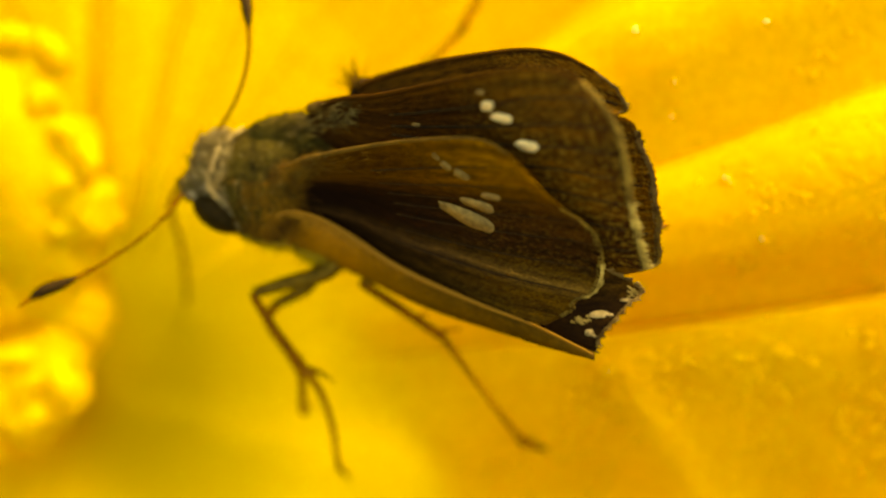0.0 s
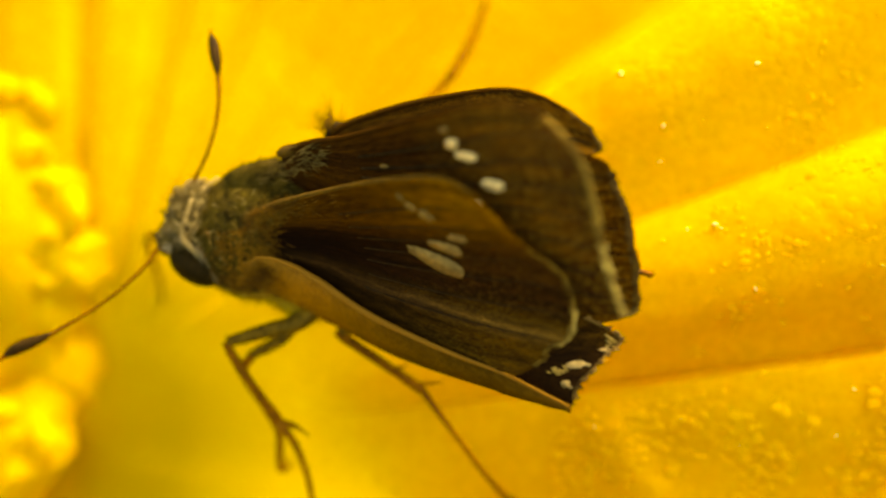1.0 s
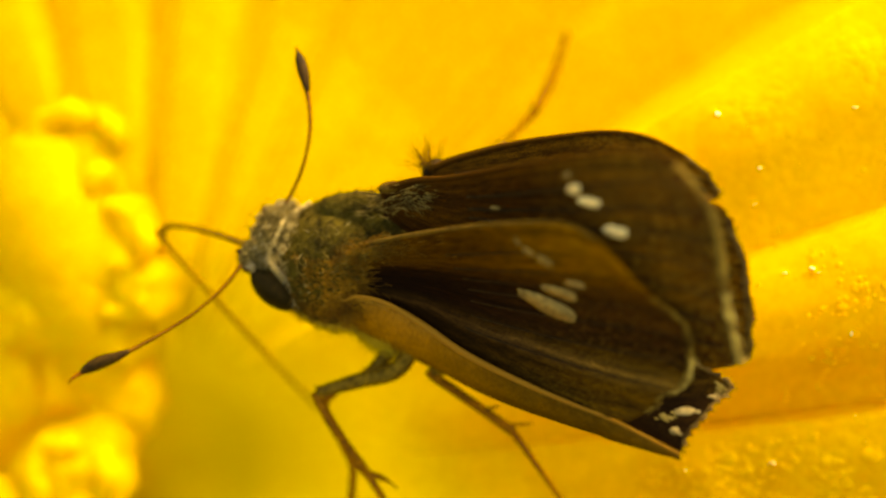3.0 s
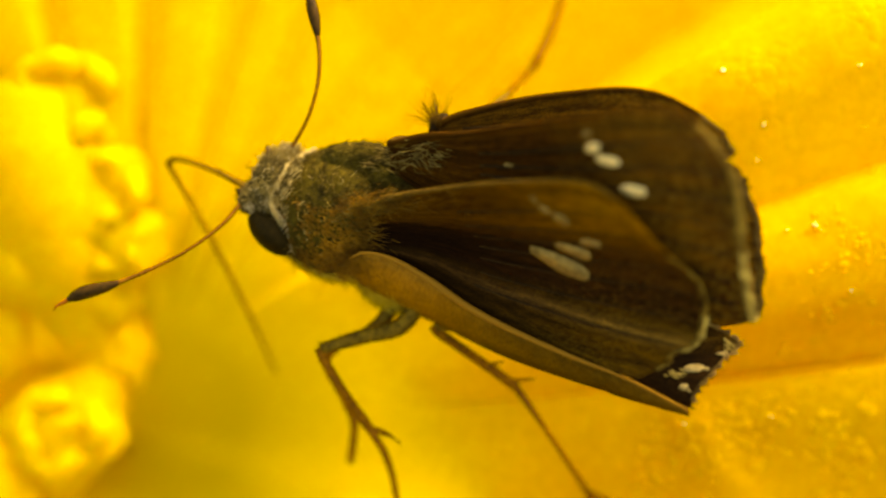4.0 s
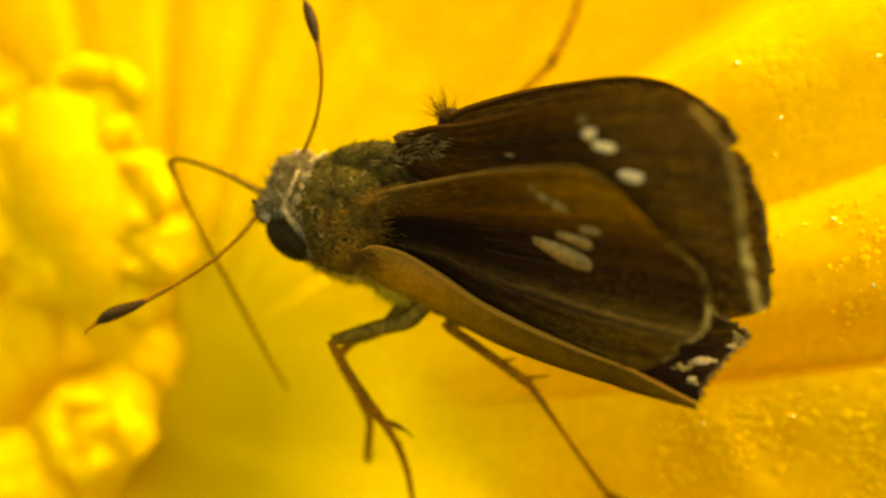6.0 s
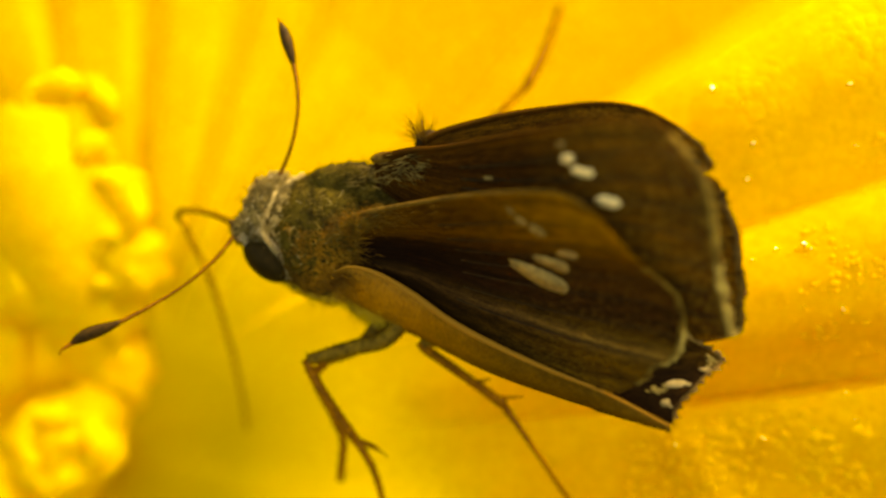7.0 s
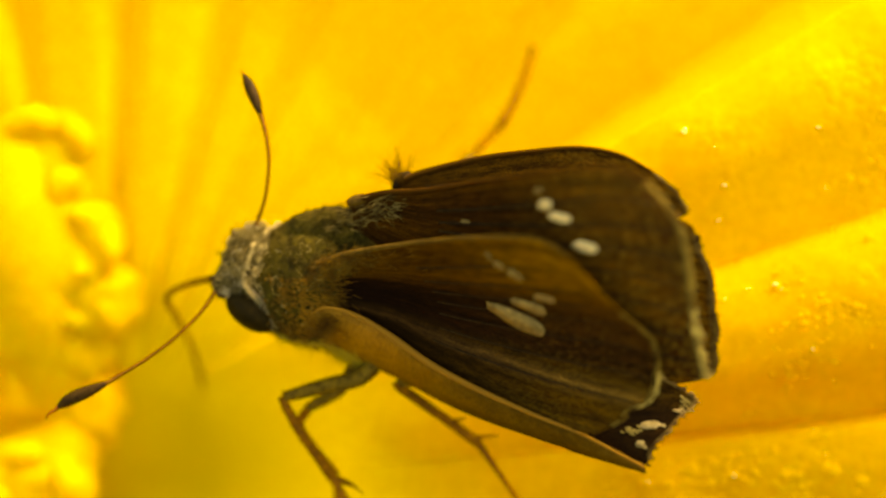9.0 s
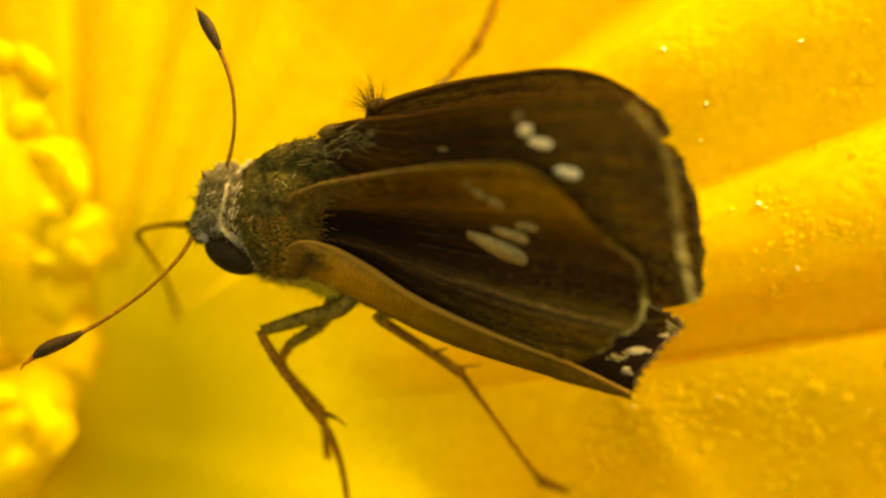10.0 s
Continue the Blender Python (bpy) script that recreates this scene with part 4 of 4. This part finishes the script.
    part("shoulder", blob((-1.75, 1.95, -2.1), (1.25, 0.75, 0.6), (0, -14, -8), 18, 0.12), FUR, thorax, "dark hairy hollow between the wing roots", PIVOT)
    part("wing_root", blob((-1.62, 3.33, -1.00), (0.42, 0.2, 0.22), (0, -25, 8), 14, 0.1), FRONT, thorax, "", PIVOT)
    roots = rng.normal(0, 0.5, (300, 3)) * np.array([0.6, 1.0, 0.1]) + np.array([(-3.2, 0.55, -1.45)])
    roots[:, 2] += 0.25 * (roots[:, 0] + 3.2)
    part("root_fur", hairs(roots, rng.normal(0, 0.25, (300, 3)) + (0.9, 0.10, 0.30), rng.uniform(0.1, 0.3, 300), 0.022, 0.4, 35), TAWNY_HAIR, thorax, "tawny hair over the wing root", PIVOT)
    # the hollow and the near wing's root are overgrown with hair that leans along the wing
    p, n = skin((-1.75, 1.95, -2.1), (1.25, 0.75, 0.6), (0, -14, -8), 2500, 91, lambda q: q[2] > -2.2)
    part("fur", furred(p, n, 800, 0.34, 0.30, (0.8, -0.05, 0.15), 92, 0.016), FUR_HAIR, thorax, "olive hair between the wing roots", PIVOT)
    for count, mat in ((520, TAWNY_HAIR), (200, FUR_HAIR), (45, TAN_HAIR)):
        s = rng.uniform(0, 1, (count, 1))
        roots = np.array([(-3.7, 0.95, -1.42)]) * (1 - s) + np.array([(-1.7, 1.52, -0.62)]) * s + rng.normal(0, 1, (count, 3)) * (0.12, 0.16, 0.05)
        part("root_fur", hairs(roots, rng.normal(0, 0.28, (count, 3)) + (0.85, 0.05, 0.28), rng.uniform(0.15, 0.5, count), 0.014, 0.5, 93), mat, thorax, "hair over the front of the wing root", PIVOT)
    roots = np.array([(-3.35, -0.50, -1.62)]) + rng.normal(0, 1, (420, 3)) * (0.26, 0.26, 0.12)
    part("root_fur", hairs(roots, rng.normal(0, 0.3, (420, 3)) + (0.85, -0.25, 0.22), rng.uniform(0.15, 0.5, 420), 0.015, 0.5, 94), TAWNY_HAIR, thorax, "tawny hair over the hindwing root", PIVOT)
    # collar
    ring, ways = [], []
    for k in range(460):
        row = 0 if k < 370 else 1
        a = rng.uniform(-0.75, 1.35) if row == 0 else rng.uniform(-0.9, 0.6)
        sway = 0.06 * math.sin(a * 7) + 0.34 * row + rng.normal(0, 0.022 + 0.07 * row)
        bow = math.sin(a)
        ring.append(np.array((-5.62 + 0.22 * bow + 1.0 * bow * bow + sway, 1.45 + 1.62 * bow, -3.05 + 1.3 * math.cos(a))))
        ways.append(np.array(((0.22 + 2.0 * bow) * math.cos(a), 1.6 * math.cos(a), -1.3 * math.sin(a))) * 0.5 + (0.30, 0, 0.1) + rng.normal(0, 0.24, 3))
    part("collar", hairs(ring, ways, rng.uniform(0.10, 0.26, 460), 0.014, 0.4, 33), COLLAR_HAIR, thorax, "white hair collar behind the head", PIVOT)
    # head
    c, r = (-5.66, 1.72, -3.3), (0.84, 1.36, 1.22)
    head = part("head", blob(c, r, (0, 0, -18), 24, 0.04), HEAD, fly, "grey hairy head", PIVOT)
    made["head"] = head
    p, n = skin(c, r, (0, 0, -18), 6000, 41, lambda q: q[2] > -3.9 and q[1] > 0.78)
    part("fur", furred(p, n, 2600, 0.42, 0.26, (0.55, 0.05, 0.20), 42, 0.017), GREY_HAIR, head, "grey head hair", PIVOT)
    part("fur", furred(p, n, 240, 0.40, 0.35, (0.5, 0.05, 0.25), 46, 0.020), PALE_HAIR, head, "stray white head hair", PIVOT)
    part("eye", blob((-5.62, 0.20, -2.75), (0.98, 0.60, 0.78), (0, 0, -42), 24), EYE, head, "large glossy black compound eye", PIVOT)
    part("eye", blob((-5.45, 2.55, -3.9), (0.70, 0.50, 0.70), (0, 0, 8), 24), EYE, head, "large glossy black compound eye", PIVOT)
    edge = spline([(-6.06, 1.13, -2.05), (-5.62, 1.03, -1.95), (-5.28, 0.62, -1.95), (-5.05, 0.09, -2.10), (-4.97, -0.32, -2.35)], 79)
    roots = edge + rng.normal(0, 0.035, (80, 3))
    part("eye_rim", hairs(roots, np.gradient(edge, axis=0) * 18 + rng.normal(0, 0.4, (80, 3)), rng.uniform(0.1, 0.24, 80), 0.017, 0.3, 44), PALE_HAIR, head, "white scales round the eye", PIVOT)
    part("brow", hairs(np.array([(-6.33, 0.98, -2.45)]) + rng.normal(0, 0.08, (36, 3)), rng.normal(0, 0.4, (36, 3)) + (-0.3, -0.1, 0.6), [0.2] * 36, 0.024, 0.3, 45), PALE_HAIR, head, "white spot between the antennae", PIVOT)
    face = (-6.30, 1.30, -2.95)
    part("face", blob(face, (0.50, 0.62, 0.60), (0, 0, -30), 16, 0.08), HEAD, head, "dark face between the antennae", PIVOT)
    p, n = skin(face, (0.50, 0.62, 0.60), (0, 0, -30), 900, 47, lambda q: q[2] > -3.2)
    part("fur", furred(p, n, 260, 0.20, 0.3, (-0.15, 0.0, 0.35), 48, 0.015), GREY_HAIR, head, "grey face hair", PIVOT)
    part("palp", tube(spline([(-6.45, 1.25, -2.9), (-6.7, 1.40, -2.8), (-6.9, 1.52, -2.75)], 10), [0.17, 0.15, 0.06], 8), CLUB, head, "short pointed palp", PIVOT)
    part("palp", tube(spline([(-5.9, 2.6, -3.0), (-5.95, 2.85, -3.1), (-6.0, 3.05, -3.2)], 10), [0.16, 0.12, 0.04], 8), CLUB, head, "short pointed palp", PIVOT)
    # abdomen under the wings
    path = spline([(-2.2, 0.9, -3.3), (1.0, -0.6, -3.0), (4.0, -2.0, -2.0), (6.3, -3.1, -0.9)], 40)
    rings = 1.0 + 0.05 * np.sin(np.linspace(0, 44, 41))
    part("abdomen", tube(path, list(np.interp(np.linspace(0, 1, 41), [0, 0.25, 0.7, 1], [1.35, 1.45, 1.05, 0.35]) * rings), 22), TAWNY_HAIR, fly, "ringed brown abdomen")
    # dark tuft where the far hindwing begins
    roots = np.array([(-0.28, 3.85, -1.9)]) + rng.normal(0, 0.07, (90, 3))
    tuft = part("root_tuft", hairs(roots, rng.normal(0, 0.30, (90, 3)) + (-0.40, 0.80, 0.1), rng.uniform(0.5, 1.75, 90), 0.015, 0.12, 51), BRISTLE, fly, "spread tuft of brown bristles at the wing root")
    part("tuft_base", blob((-0.30, 3.98, -1.95), (0.42, 0.24, 0.24), (0, 0, 48), 12, 0.25), VEIN, tuft)

    # antennae
    shaft = spline([(-5.32, 2.79, -3.00), (-4.96, 3.36, -2.70), (-4.62, 4.10, -2.40), (-4.39, 5.11, -2.20), (-4.39, 6.06, -2.20), (-4.57, 7.02, -2.30), (-4.79, 7.80, -2.40), (-4.95, 8.23, -2.50)], 60)
    a = part("antenna", tube(shaft[:46], [0.075, 0.06, 0.06, 0.07, 0.09], 10), HORN, fly, "slender upright antenna with a dark club", PIVOT)
    part("club", tube(shaft[43:59], [0.085, 0.15, 0.19, 0.2, 0.17, 0.06], 14), CLUB, a, "dark spindle-shaped club", PIVOT)
    part("club_tip", tube(shaft[57:], [0.07, 0.05, 0.02], 8), TIP, a, "reddish hooked tip", PIVOT)
    made["antenna_right"] = a
    shaft = spline([(-6.72, 1.01, -2.60), (-7.27, 0.30, -2.30), (-8.18, -0.49, -2.10), (-9.29, -1.17, -2.00), (-10.51, -1.77, -2.00), (-11.57, -2.15, -2.10), (-12.35, -2.59, -2.20)], 60)
    a = part("antenna", tube(shaft[:44], [0.08, 0.065, 0.06, 0.07, 0.09], 10), HORN, fly, "slender antenna reaching forwards with a dark club", PIVOT)
    part("club", tube(shaft[41:58], [0.085, 0.16, 0.21, 0.23, 0.20, 0.07], 14), CLUB, a, "dark spindle-shaped club", PIVOT)
    hook = np.vstack([shaft[56:], shaft[-1] + np.array([(-0.06, -0.08, 0), (-0.1, -0.17, 0)])])
    part("club_tip", tube(hook, [0.10, 0.06, 0.02], 8), TIP, a, "reddish hooked tip", PIVOT)
    made["antenna_left"] = a

    # proboscis: a first length from the mouth to the bend, and a second down to the nectar
    first = spline([(0, 0, 0), (1.2, 0.22, 0.06), (2.4, 0.35, 0.06), (3.2, 0.34, 0.04), (3.62, 0.22, 0.02), (3.79, 0, -0.02)], 36)
    made["proboscis_near"] = part("proboscis", tube(first, [0.15, 0.13, 0.12, 0.115], 10), TONGUE, fly, "thin brown proboscis from the mouth")
    second = spline([(0, 0, 0), (0.3, 0, 0.06), (2.5, 0, 0.3), (5.2, 0, 0.22), (7.6, 0, 0), (9.4, 0, -0.3)], 48)
    made["proboscis_far"] = part("proboscis", joined(tube(second, [0.115, 0.105, 0.09, 0.07], 10), blob((0, 0, 0), (0.12, 0.12, 0.12), n=8)), TONGUE, fly, "thin brown proboscis reaching into the blossom")

    # legs
    def foot(x, y):
        return (x, y, float(petal_height(np.array(x), np.array(y))) + 0.08)
    mid = leg(fly, "leg", "slender bent middle leg with spurs", [
        ("femur", [(-0.9, -1.6, -2.9), (-1.61, -2.45, -2.85), (-2.78, -2.77, -3.0), (-4.22, -3.17, -3.0)], [0.30, 0.30, 0.26, 0.19], LEG_GREEN),
        ("tibia", [(-4.28, -3.16, -3.0), (-4.1, -3.6, -3.05), (-3.56, -4.53, -3.2), (-2.62, -5.94, -3.6)], [0.15, 0.17, 0.16, 0.17], LEGS),
        ("tarsus", [(-2.62, -5.94, -3.6), (-2.02, -7.0, -4.0), (-1.66, -8.4, -4.5), (-1.50, -9.8, -4.7), foot(-1.4, -11.2)], [0.15, 0.11, 0.10, 0.10, 0.09], TARSUS),
        ("spur", [(-2.62, -5.92, -3.55), (-2.05, -6.1, -3.5), (-1.51, -6.51, -3.5)], [0.08, 0.06, 0.02], TARSUS),
        ("spur", [(-2.66, -5.90, -3.65), (-2.25, -6.15, -3.7), (-1.85, -6.32, -3.7)], [0.07, 0.05, 0.02], TARSUS)], (-0.9, -1.6, -2.9))
    made["middle_leg"] = mid
    fore = leg(fly, "leg", "foreleg behind the middle leg", [
        ("femur", [(-1.6, -1.9, -3.4), (-2.43, -2.9, -3.6), (-3.62, -3.45, -3.9)], [0.28, 0.24, 0.18], LEG_GREEN),
        ("tibia", [(-3.62, -3.45, -3.9), (-4.02, -4.1, -4.2), (-3.4, -5.4, -4.6), (-3.1, -6.0, -4.8)], [0.17, 0.15, 0.15, 0.2], LEGS),
        ("tarsus", [(-3.1, -6.0, -4.8), (-3.07, -6.6, -5.0), (-3.2, -7.72, -5.4), foot(-3.25, -7.95)], [0.15, 0.13, 0.11, 0.06], TARSUS)], (-1.6, -1.9, -3.4))
    made["foreleg"] = fore
    hind = leg(fly, "leg", "slender hind leg with paired spurs", [
        ("femur", [(1.2, -1.9, -2.6), (0.59, -2.62, -2.9), (-0.1, -2.72, -3.05), (-0.36, -2.72, -3.1)], [0.24, 0.22, 0.2, 0.17], LEG_GREEN),
        ("tibia", [(-0.40, -2.75, -3.1), (-0.2, -2.98, -3.15), (0.55, -3.5, -3.3), (2.46, -4.86, -3.6)], [0.17, 0.17, 0.16, 0.19], LEGS),
        ("tarsus", [(2.46, -4.86, -3.6), (3.2, -5.9, -3.6), (4.44, -7.69, -4.20), foot(*(5.41, -9.10))], [0.14, 0.10, 0.10, 0.11], TARSUS),
        ("claw", [foot(*(5.41, -9.10)), foot(*(5.94, -9.37)), foot(*(6.49, -9.58))], [0.17, 0.15, 0.06], TARSUS),
        ("claw", [foot(*(5.41, -9.10)), foot(*(5.52, -9.28)), foot(*(5.52, -9.45))], [0.17, 0.13, 0.05], TARSUS),
        ("spur", [(1.40, -4.1, -3.4), (1.7, -4.05, -3.3), (2.01, -3.95, -3.2)], [0.07, 0.05, 0.02], TARSUS),
        ("spur", [(2.26, -4.67, -3.55), (2.7, -4.62, -3.45), (3.15, -4.58, -3.4)], [0.07, 0.05, 0.02], TARSUS)])
    right = leg(fly, "leg", "thin leg reaching past the raised wings", [
        ("femur", [(-0.6, 2.6, -3.6), (0.9, 4.0, -4.3), (2.25, 5.37, -5.40)], [0.28, 0.24, 0.16], LEG_GREEN),
        ("tibia", [(2.25, 5.37, -5.40), (3.28, 6.52, -6.20)], [0.10, 0.11, 0.13], LEGS),
        ("tarsus", [(3.28, 6.52, -6.20), (4.00, 8.03, -6.90), (4.56, 9.78, -7.60)], [0.17, 0.16, 0.12], LEGS)], (-0.6, 2.6, -3.6))
    made["right_leg"] = right
    back = leg(fly, "leg", "hind leg showing behind the wings", [
        ("femur", [(1.0, 0.3, -3.0), (4.0, -0.2, -2.4), (6.5, -0.5, -1.2)], [0.26, 0.2, 0.16], LEG_GREEN),
        ("tarsus", [(6.5, -0.5, -1.2), (8.9, -0.77, -0.7), (9.58, -0.82, -0.8), (10.02, -0.92, -0.95), foot(10.2, -0.95)], [0.12, 0.11, 0.12, 0.10, 0.05], TARSUS)])
    for bone, seed in ((mid, 61), (fore, 62), (hind, 63), (right, 64), (back, 65)):
        roots, ways = [], []
        spin = np.random.default_rng(seed)
        for piece in (bone, *bone.children):
            if piece.name.split(".")[0] not in ("spur", "claw"):
                v = np.array([q.co for q in piece.data.vertices]) / MM + np.array(ORIGIN[bone.name])
                pick = v[spin.integers(0, len(v), 70)]
                near = v.reshape(-1, 10, 3).mean(1)
                for q in pick:
                    c = near[np.argmin(np.linalg.norm(near - q, axis=1))]
                    roots.append(q), ways.append((q - c) / (np.linalg.norm(q - c) + 1e-9) + spin.normal(0, 0.4, 3))
        part("bristles", hairs(roots, ways, spin.uniform(0.05, 0.13, len(roots)), 0.013, 0.2, seed), LEGS, bone, "", ORIGIN[bone.name])
    return fly, made


def build_ground():
    n, size, verts, faces = 24, 400.0, [], []
    for i in range(n + 1):
        for j in range(n + 1):
            verts.append((size * (i / n - 0.5), size * (j / n - 0.5), -0.335 + 0.01 * noise.noise(Vector((i * 0.7, j * 0.7, 2.0)))))
    for i in range(n):
        for j in range(n):
            k = i * (n + 1) + j
            faces.append((k, k + n + 1, k + n + 2, k + 1))
    ob = part("ground", (np.array(verts) / MM, faces), SOIL)
    ob.matrix_world = Matrix()
    return tagged(ob, "bare brown garden soil", "soil", kind="structure")


build_ground()
flower = build_flower()
build_dew()
build_drops()
butterfly, PARTS = build_butterfly()

# ---- what moves ----
# seconds and degrees: the head and thorax swing on the wing roots
SWING = [(0, 6.1), (0.5, 8.7), (1, 9.0), (1.5, 7.9), (2, 7.2), (2.2, 6.6), (3.3, 0.0), (3.5, -1.1), (4, -3.3), (4.5, 0.0), (5, 0.4), (5.5, 1.7), (6, 1.7), (6.2, 2.0), (7.3, 2.8), (7.5, 2.8), (8, 4.2), (8.5, 6.6), (9, 7.9), (9.5, 9.6), (10, 11.6)]
# seconds, mouth, bend and tip of the proboscis, in millimetres
SIPS = [
    (0, (-6.63, 0.86, -3.2), (-7.7, -0.47, -6.69), (-8.29, -5.83, -12.12)),
    (0.5, (-6.54, 0.62, -3.2), (-7.74, -0.95, -6.56), (-8.69, -5.76, -12.36)),
    (1, (-6.53, 0.60, -3.2), (-7.9, 0.25, -6.74), (-9.07, -3.76, -13.06)),
    (1.5, (-6.57, 0.70, -3.2), (-8.27, 0.13, -6.58), (-8.43, -3.9, -13.06)),
    (2, (-6.59, 0.76, -3.2), (-9.1, 0.71, -6.05), (-8.17, -5.25, -10.72)),
    (2.2, (-6.62, 0.82, -3.2), (-9.47, 1.13, -5.65), (-8.17, -3.95, -11.19)),
    (3.3, (-6.56, 1.78, -3.2), (-10.01, 2.83, -4.41), (-5.34, -3.89, -6.5)),
    (3.5, (-6.59, 1.88, -3.2), (-9.97, 3.43, -3.1), (-5.09, -3.55, -6.5)),
    (4, (-6.64, 1.94, -3.2), (-9.6, 2.77, -5.53), (-6.65, -3.62, -8.38)),
    (4.5, (-6.81, 1.43, -3.2), (-9.17, 1.43, -6.17), (-8.01, -4.95, -10.25)),
    (5, (-6.80, 1.39, -3.2), (-8.31, 0.84, -6.67), (-8.47, -4.86, -11.66)),
    (5.5, (-6.77, 1.26, -3.2), (-8.65, 0.69, -6.48), (-7.68, -5.57, -10.72)),
    (6, (-6.52, 1.61, -3.2), (-9.99, 2.7, -4.31), (-6.79, -4.38, -6.5)),
    (6.2, (-6.51, 1.59, -3.2), (-9.98, 2.62, -4.39), (-6.32, -5, -6.5)),
    (7.3, (-6.74, 1.16, -3.2), (-8.88, 1.02, -6.34), (-7.64, -5.67, -9.78)),
    (7.5, (-6.74, 1.16, -3.2), (-8.91, 0.92, -6.32), (-7.46, -5.48, -10.02)),
    (8, (-6.70, 1.04, -3.2), (-8.2, 0.75, -6.69), (-7.99, -5.02, -11.66)),
    (8.5, (-6.62, 0.82, -3.2), (-8, 0.37, -6.74), (-7.65, -4.79, -12.36)),
    (9, (-6.57, 0.70, -3.2), (-8.65, -0.28, -6.3), (-7.93, -5.05, -12.12)),
    (9.5, (-6.50, 0.54, -3.2), (-8.15, -0.5, -6.53), (-7.36, -5.74, -11.89)),
    (10, (-6.42, 0.36, -3.2), (-8.64, -0.2, -6.27), (-7.91, -4.86, -12.12))
]


def aimed(p, q, base, bow=None):
    """Pose in the butterfly's space at p, with x towards q and z upwards, or y away from bow, in metres."""
    x = (Vector(q) - Vector(p)).normalized()
    y = Vector((-0.25, 1, 0.3)).cross(x).cross(x).normalized() * -1
    if bow is not None:
        y = Vector(p) - Vector(bow)
    y = (y - x * y.dot(x)).normalized()
    z = x.cross(y)
    turn = Matrix((x, y, z)).transposed().to_4x4()
    return Matrix.Translation((Vector(p) - Vector(base)) * MM) @ turn


def motions():
    base = ORIGIN[butterfly.name]
    hub = (Vector(PIVOT) - Vector(base)) * MM
    for name in ("thorax", "head"):
        walk(PARTS[name], [(t, pose(*hub, 0, 0, a)) for t, a in SWING])
    # each antenna also turns a little on its own root
    for name, root, own in (("antenna_left", (-6.72, 1.01, -2.6), [(0, -5), (0.5, -8), (1.0, -7), (1.5, -4.2), (2.2, -2.2), (3.3, 0), (6.2, 0), (7.4, -1.3), (8.5, -0.6), (10, -8)]),
                            ("antenna_right", (-4.96, 3.36, -2.7), [(0, -15), (2.2, -14), (3.3, 0), (10, 0)])):
        root = (Vector(root) - Vector(PIVOT)) * MM
        rows = []
        for t, a in SWING:
            extra = float(np.interp(t, [o[0] for o in own], [o[1] for o in own]))
            rows.append((t, pose(*hub, 0, 0, a) @ Matrix.Translation(root) @ pose(0, 0, 0, 0, 0, extra) @ Matrix.Translation(-root)))
        walk(PARTS[name], rows)
    hip = (Vector((-0.6, 2.6, -3.6)) - Vector(base)) * MM
    walk(PARTS["right_leg"], [(t, pose(*hip, 0, 0, a)) for t, a in ((0, -2.2), (0.5, -2.5), (1.5, -4.0), (2.2, -4.2), (3.3, -1.8), (10, -1.6))])
    # the middle leg is drawn in a little as the body rises
    groin = Vector((-0.9, -1.6, -2.9)) - Vector(base)
    walk(PARTS["middle_leg"], [(t, pose(*((groin + Vector((0.05, y, 0))) * MM))) for t, y in ((0, 0.08), (1.0, 0.10), (1.5, -0.02), (2.0, -0.22), (3.5, -0.30), (4.0, -0.30), (4.5, -0.2), (5.0, -0.14), (6.2, -0.18), (9.5, -0.06), (10, -0.02))])
    # the left foreleg shifts its foot
    coxa = (Vector((-1.6, -1.9, -3.4)) - Vector(base)) * MM
    walk(PARTS["foreleg"], [(t, pose(*coxa, 0, 0, a)) for t, a in ((0, 4), (1.0, 4), (1.3, 0), (7.5, 0), (8.5, 4), (9.0, 8), (10.0, 10))])
    walk(PARTS["proboscis_near"], [(t, aimed(m, e, base, q)) for t, m, e, q in SIPS])
    walk(PARTS["proboscis_far"], [(t, aimed(e, q, base)) for t, m, e, q in SIPS])


motions()
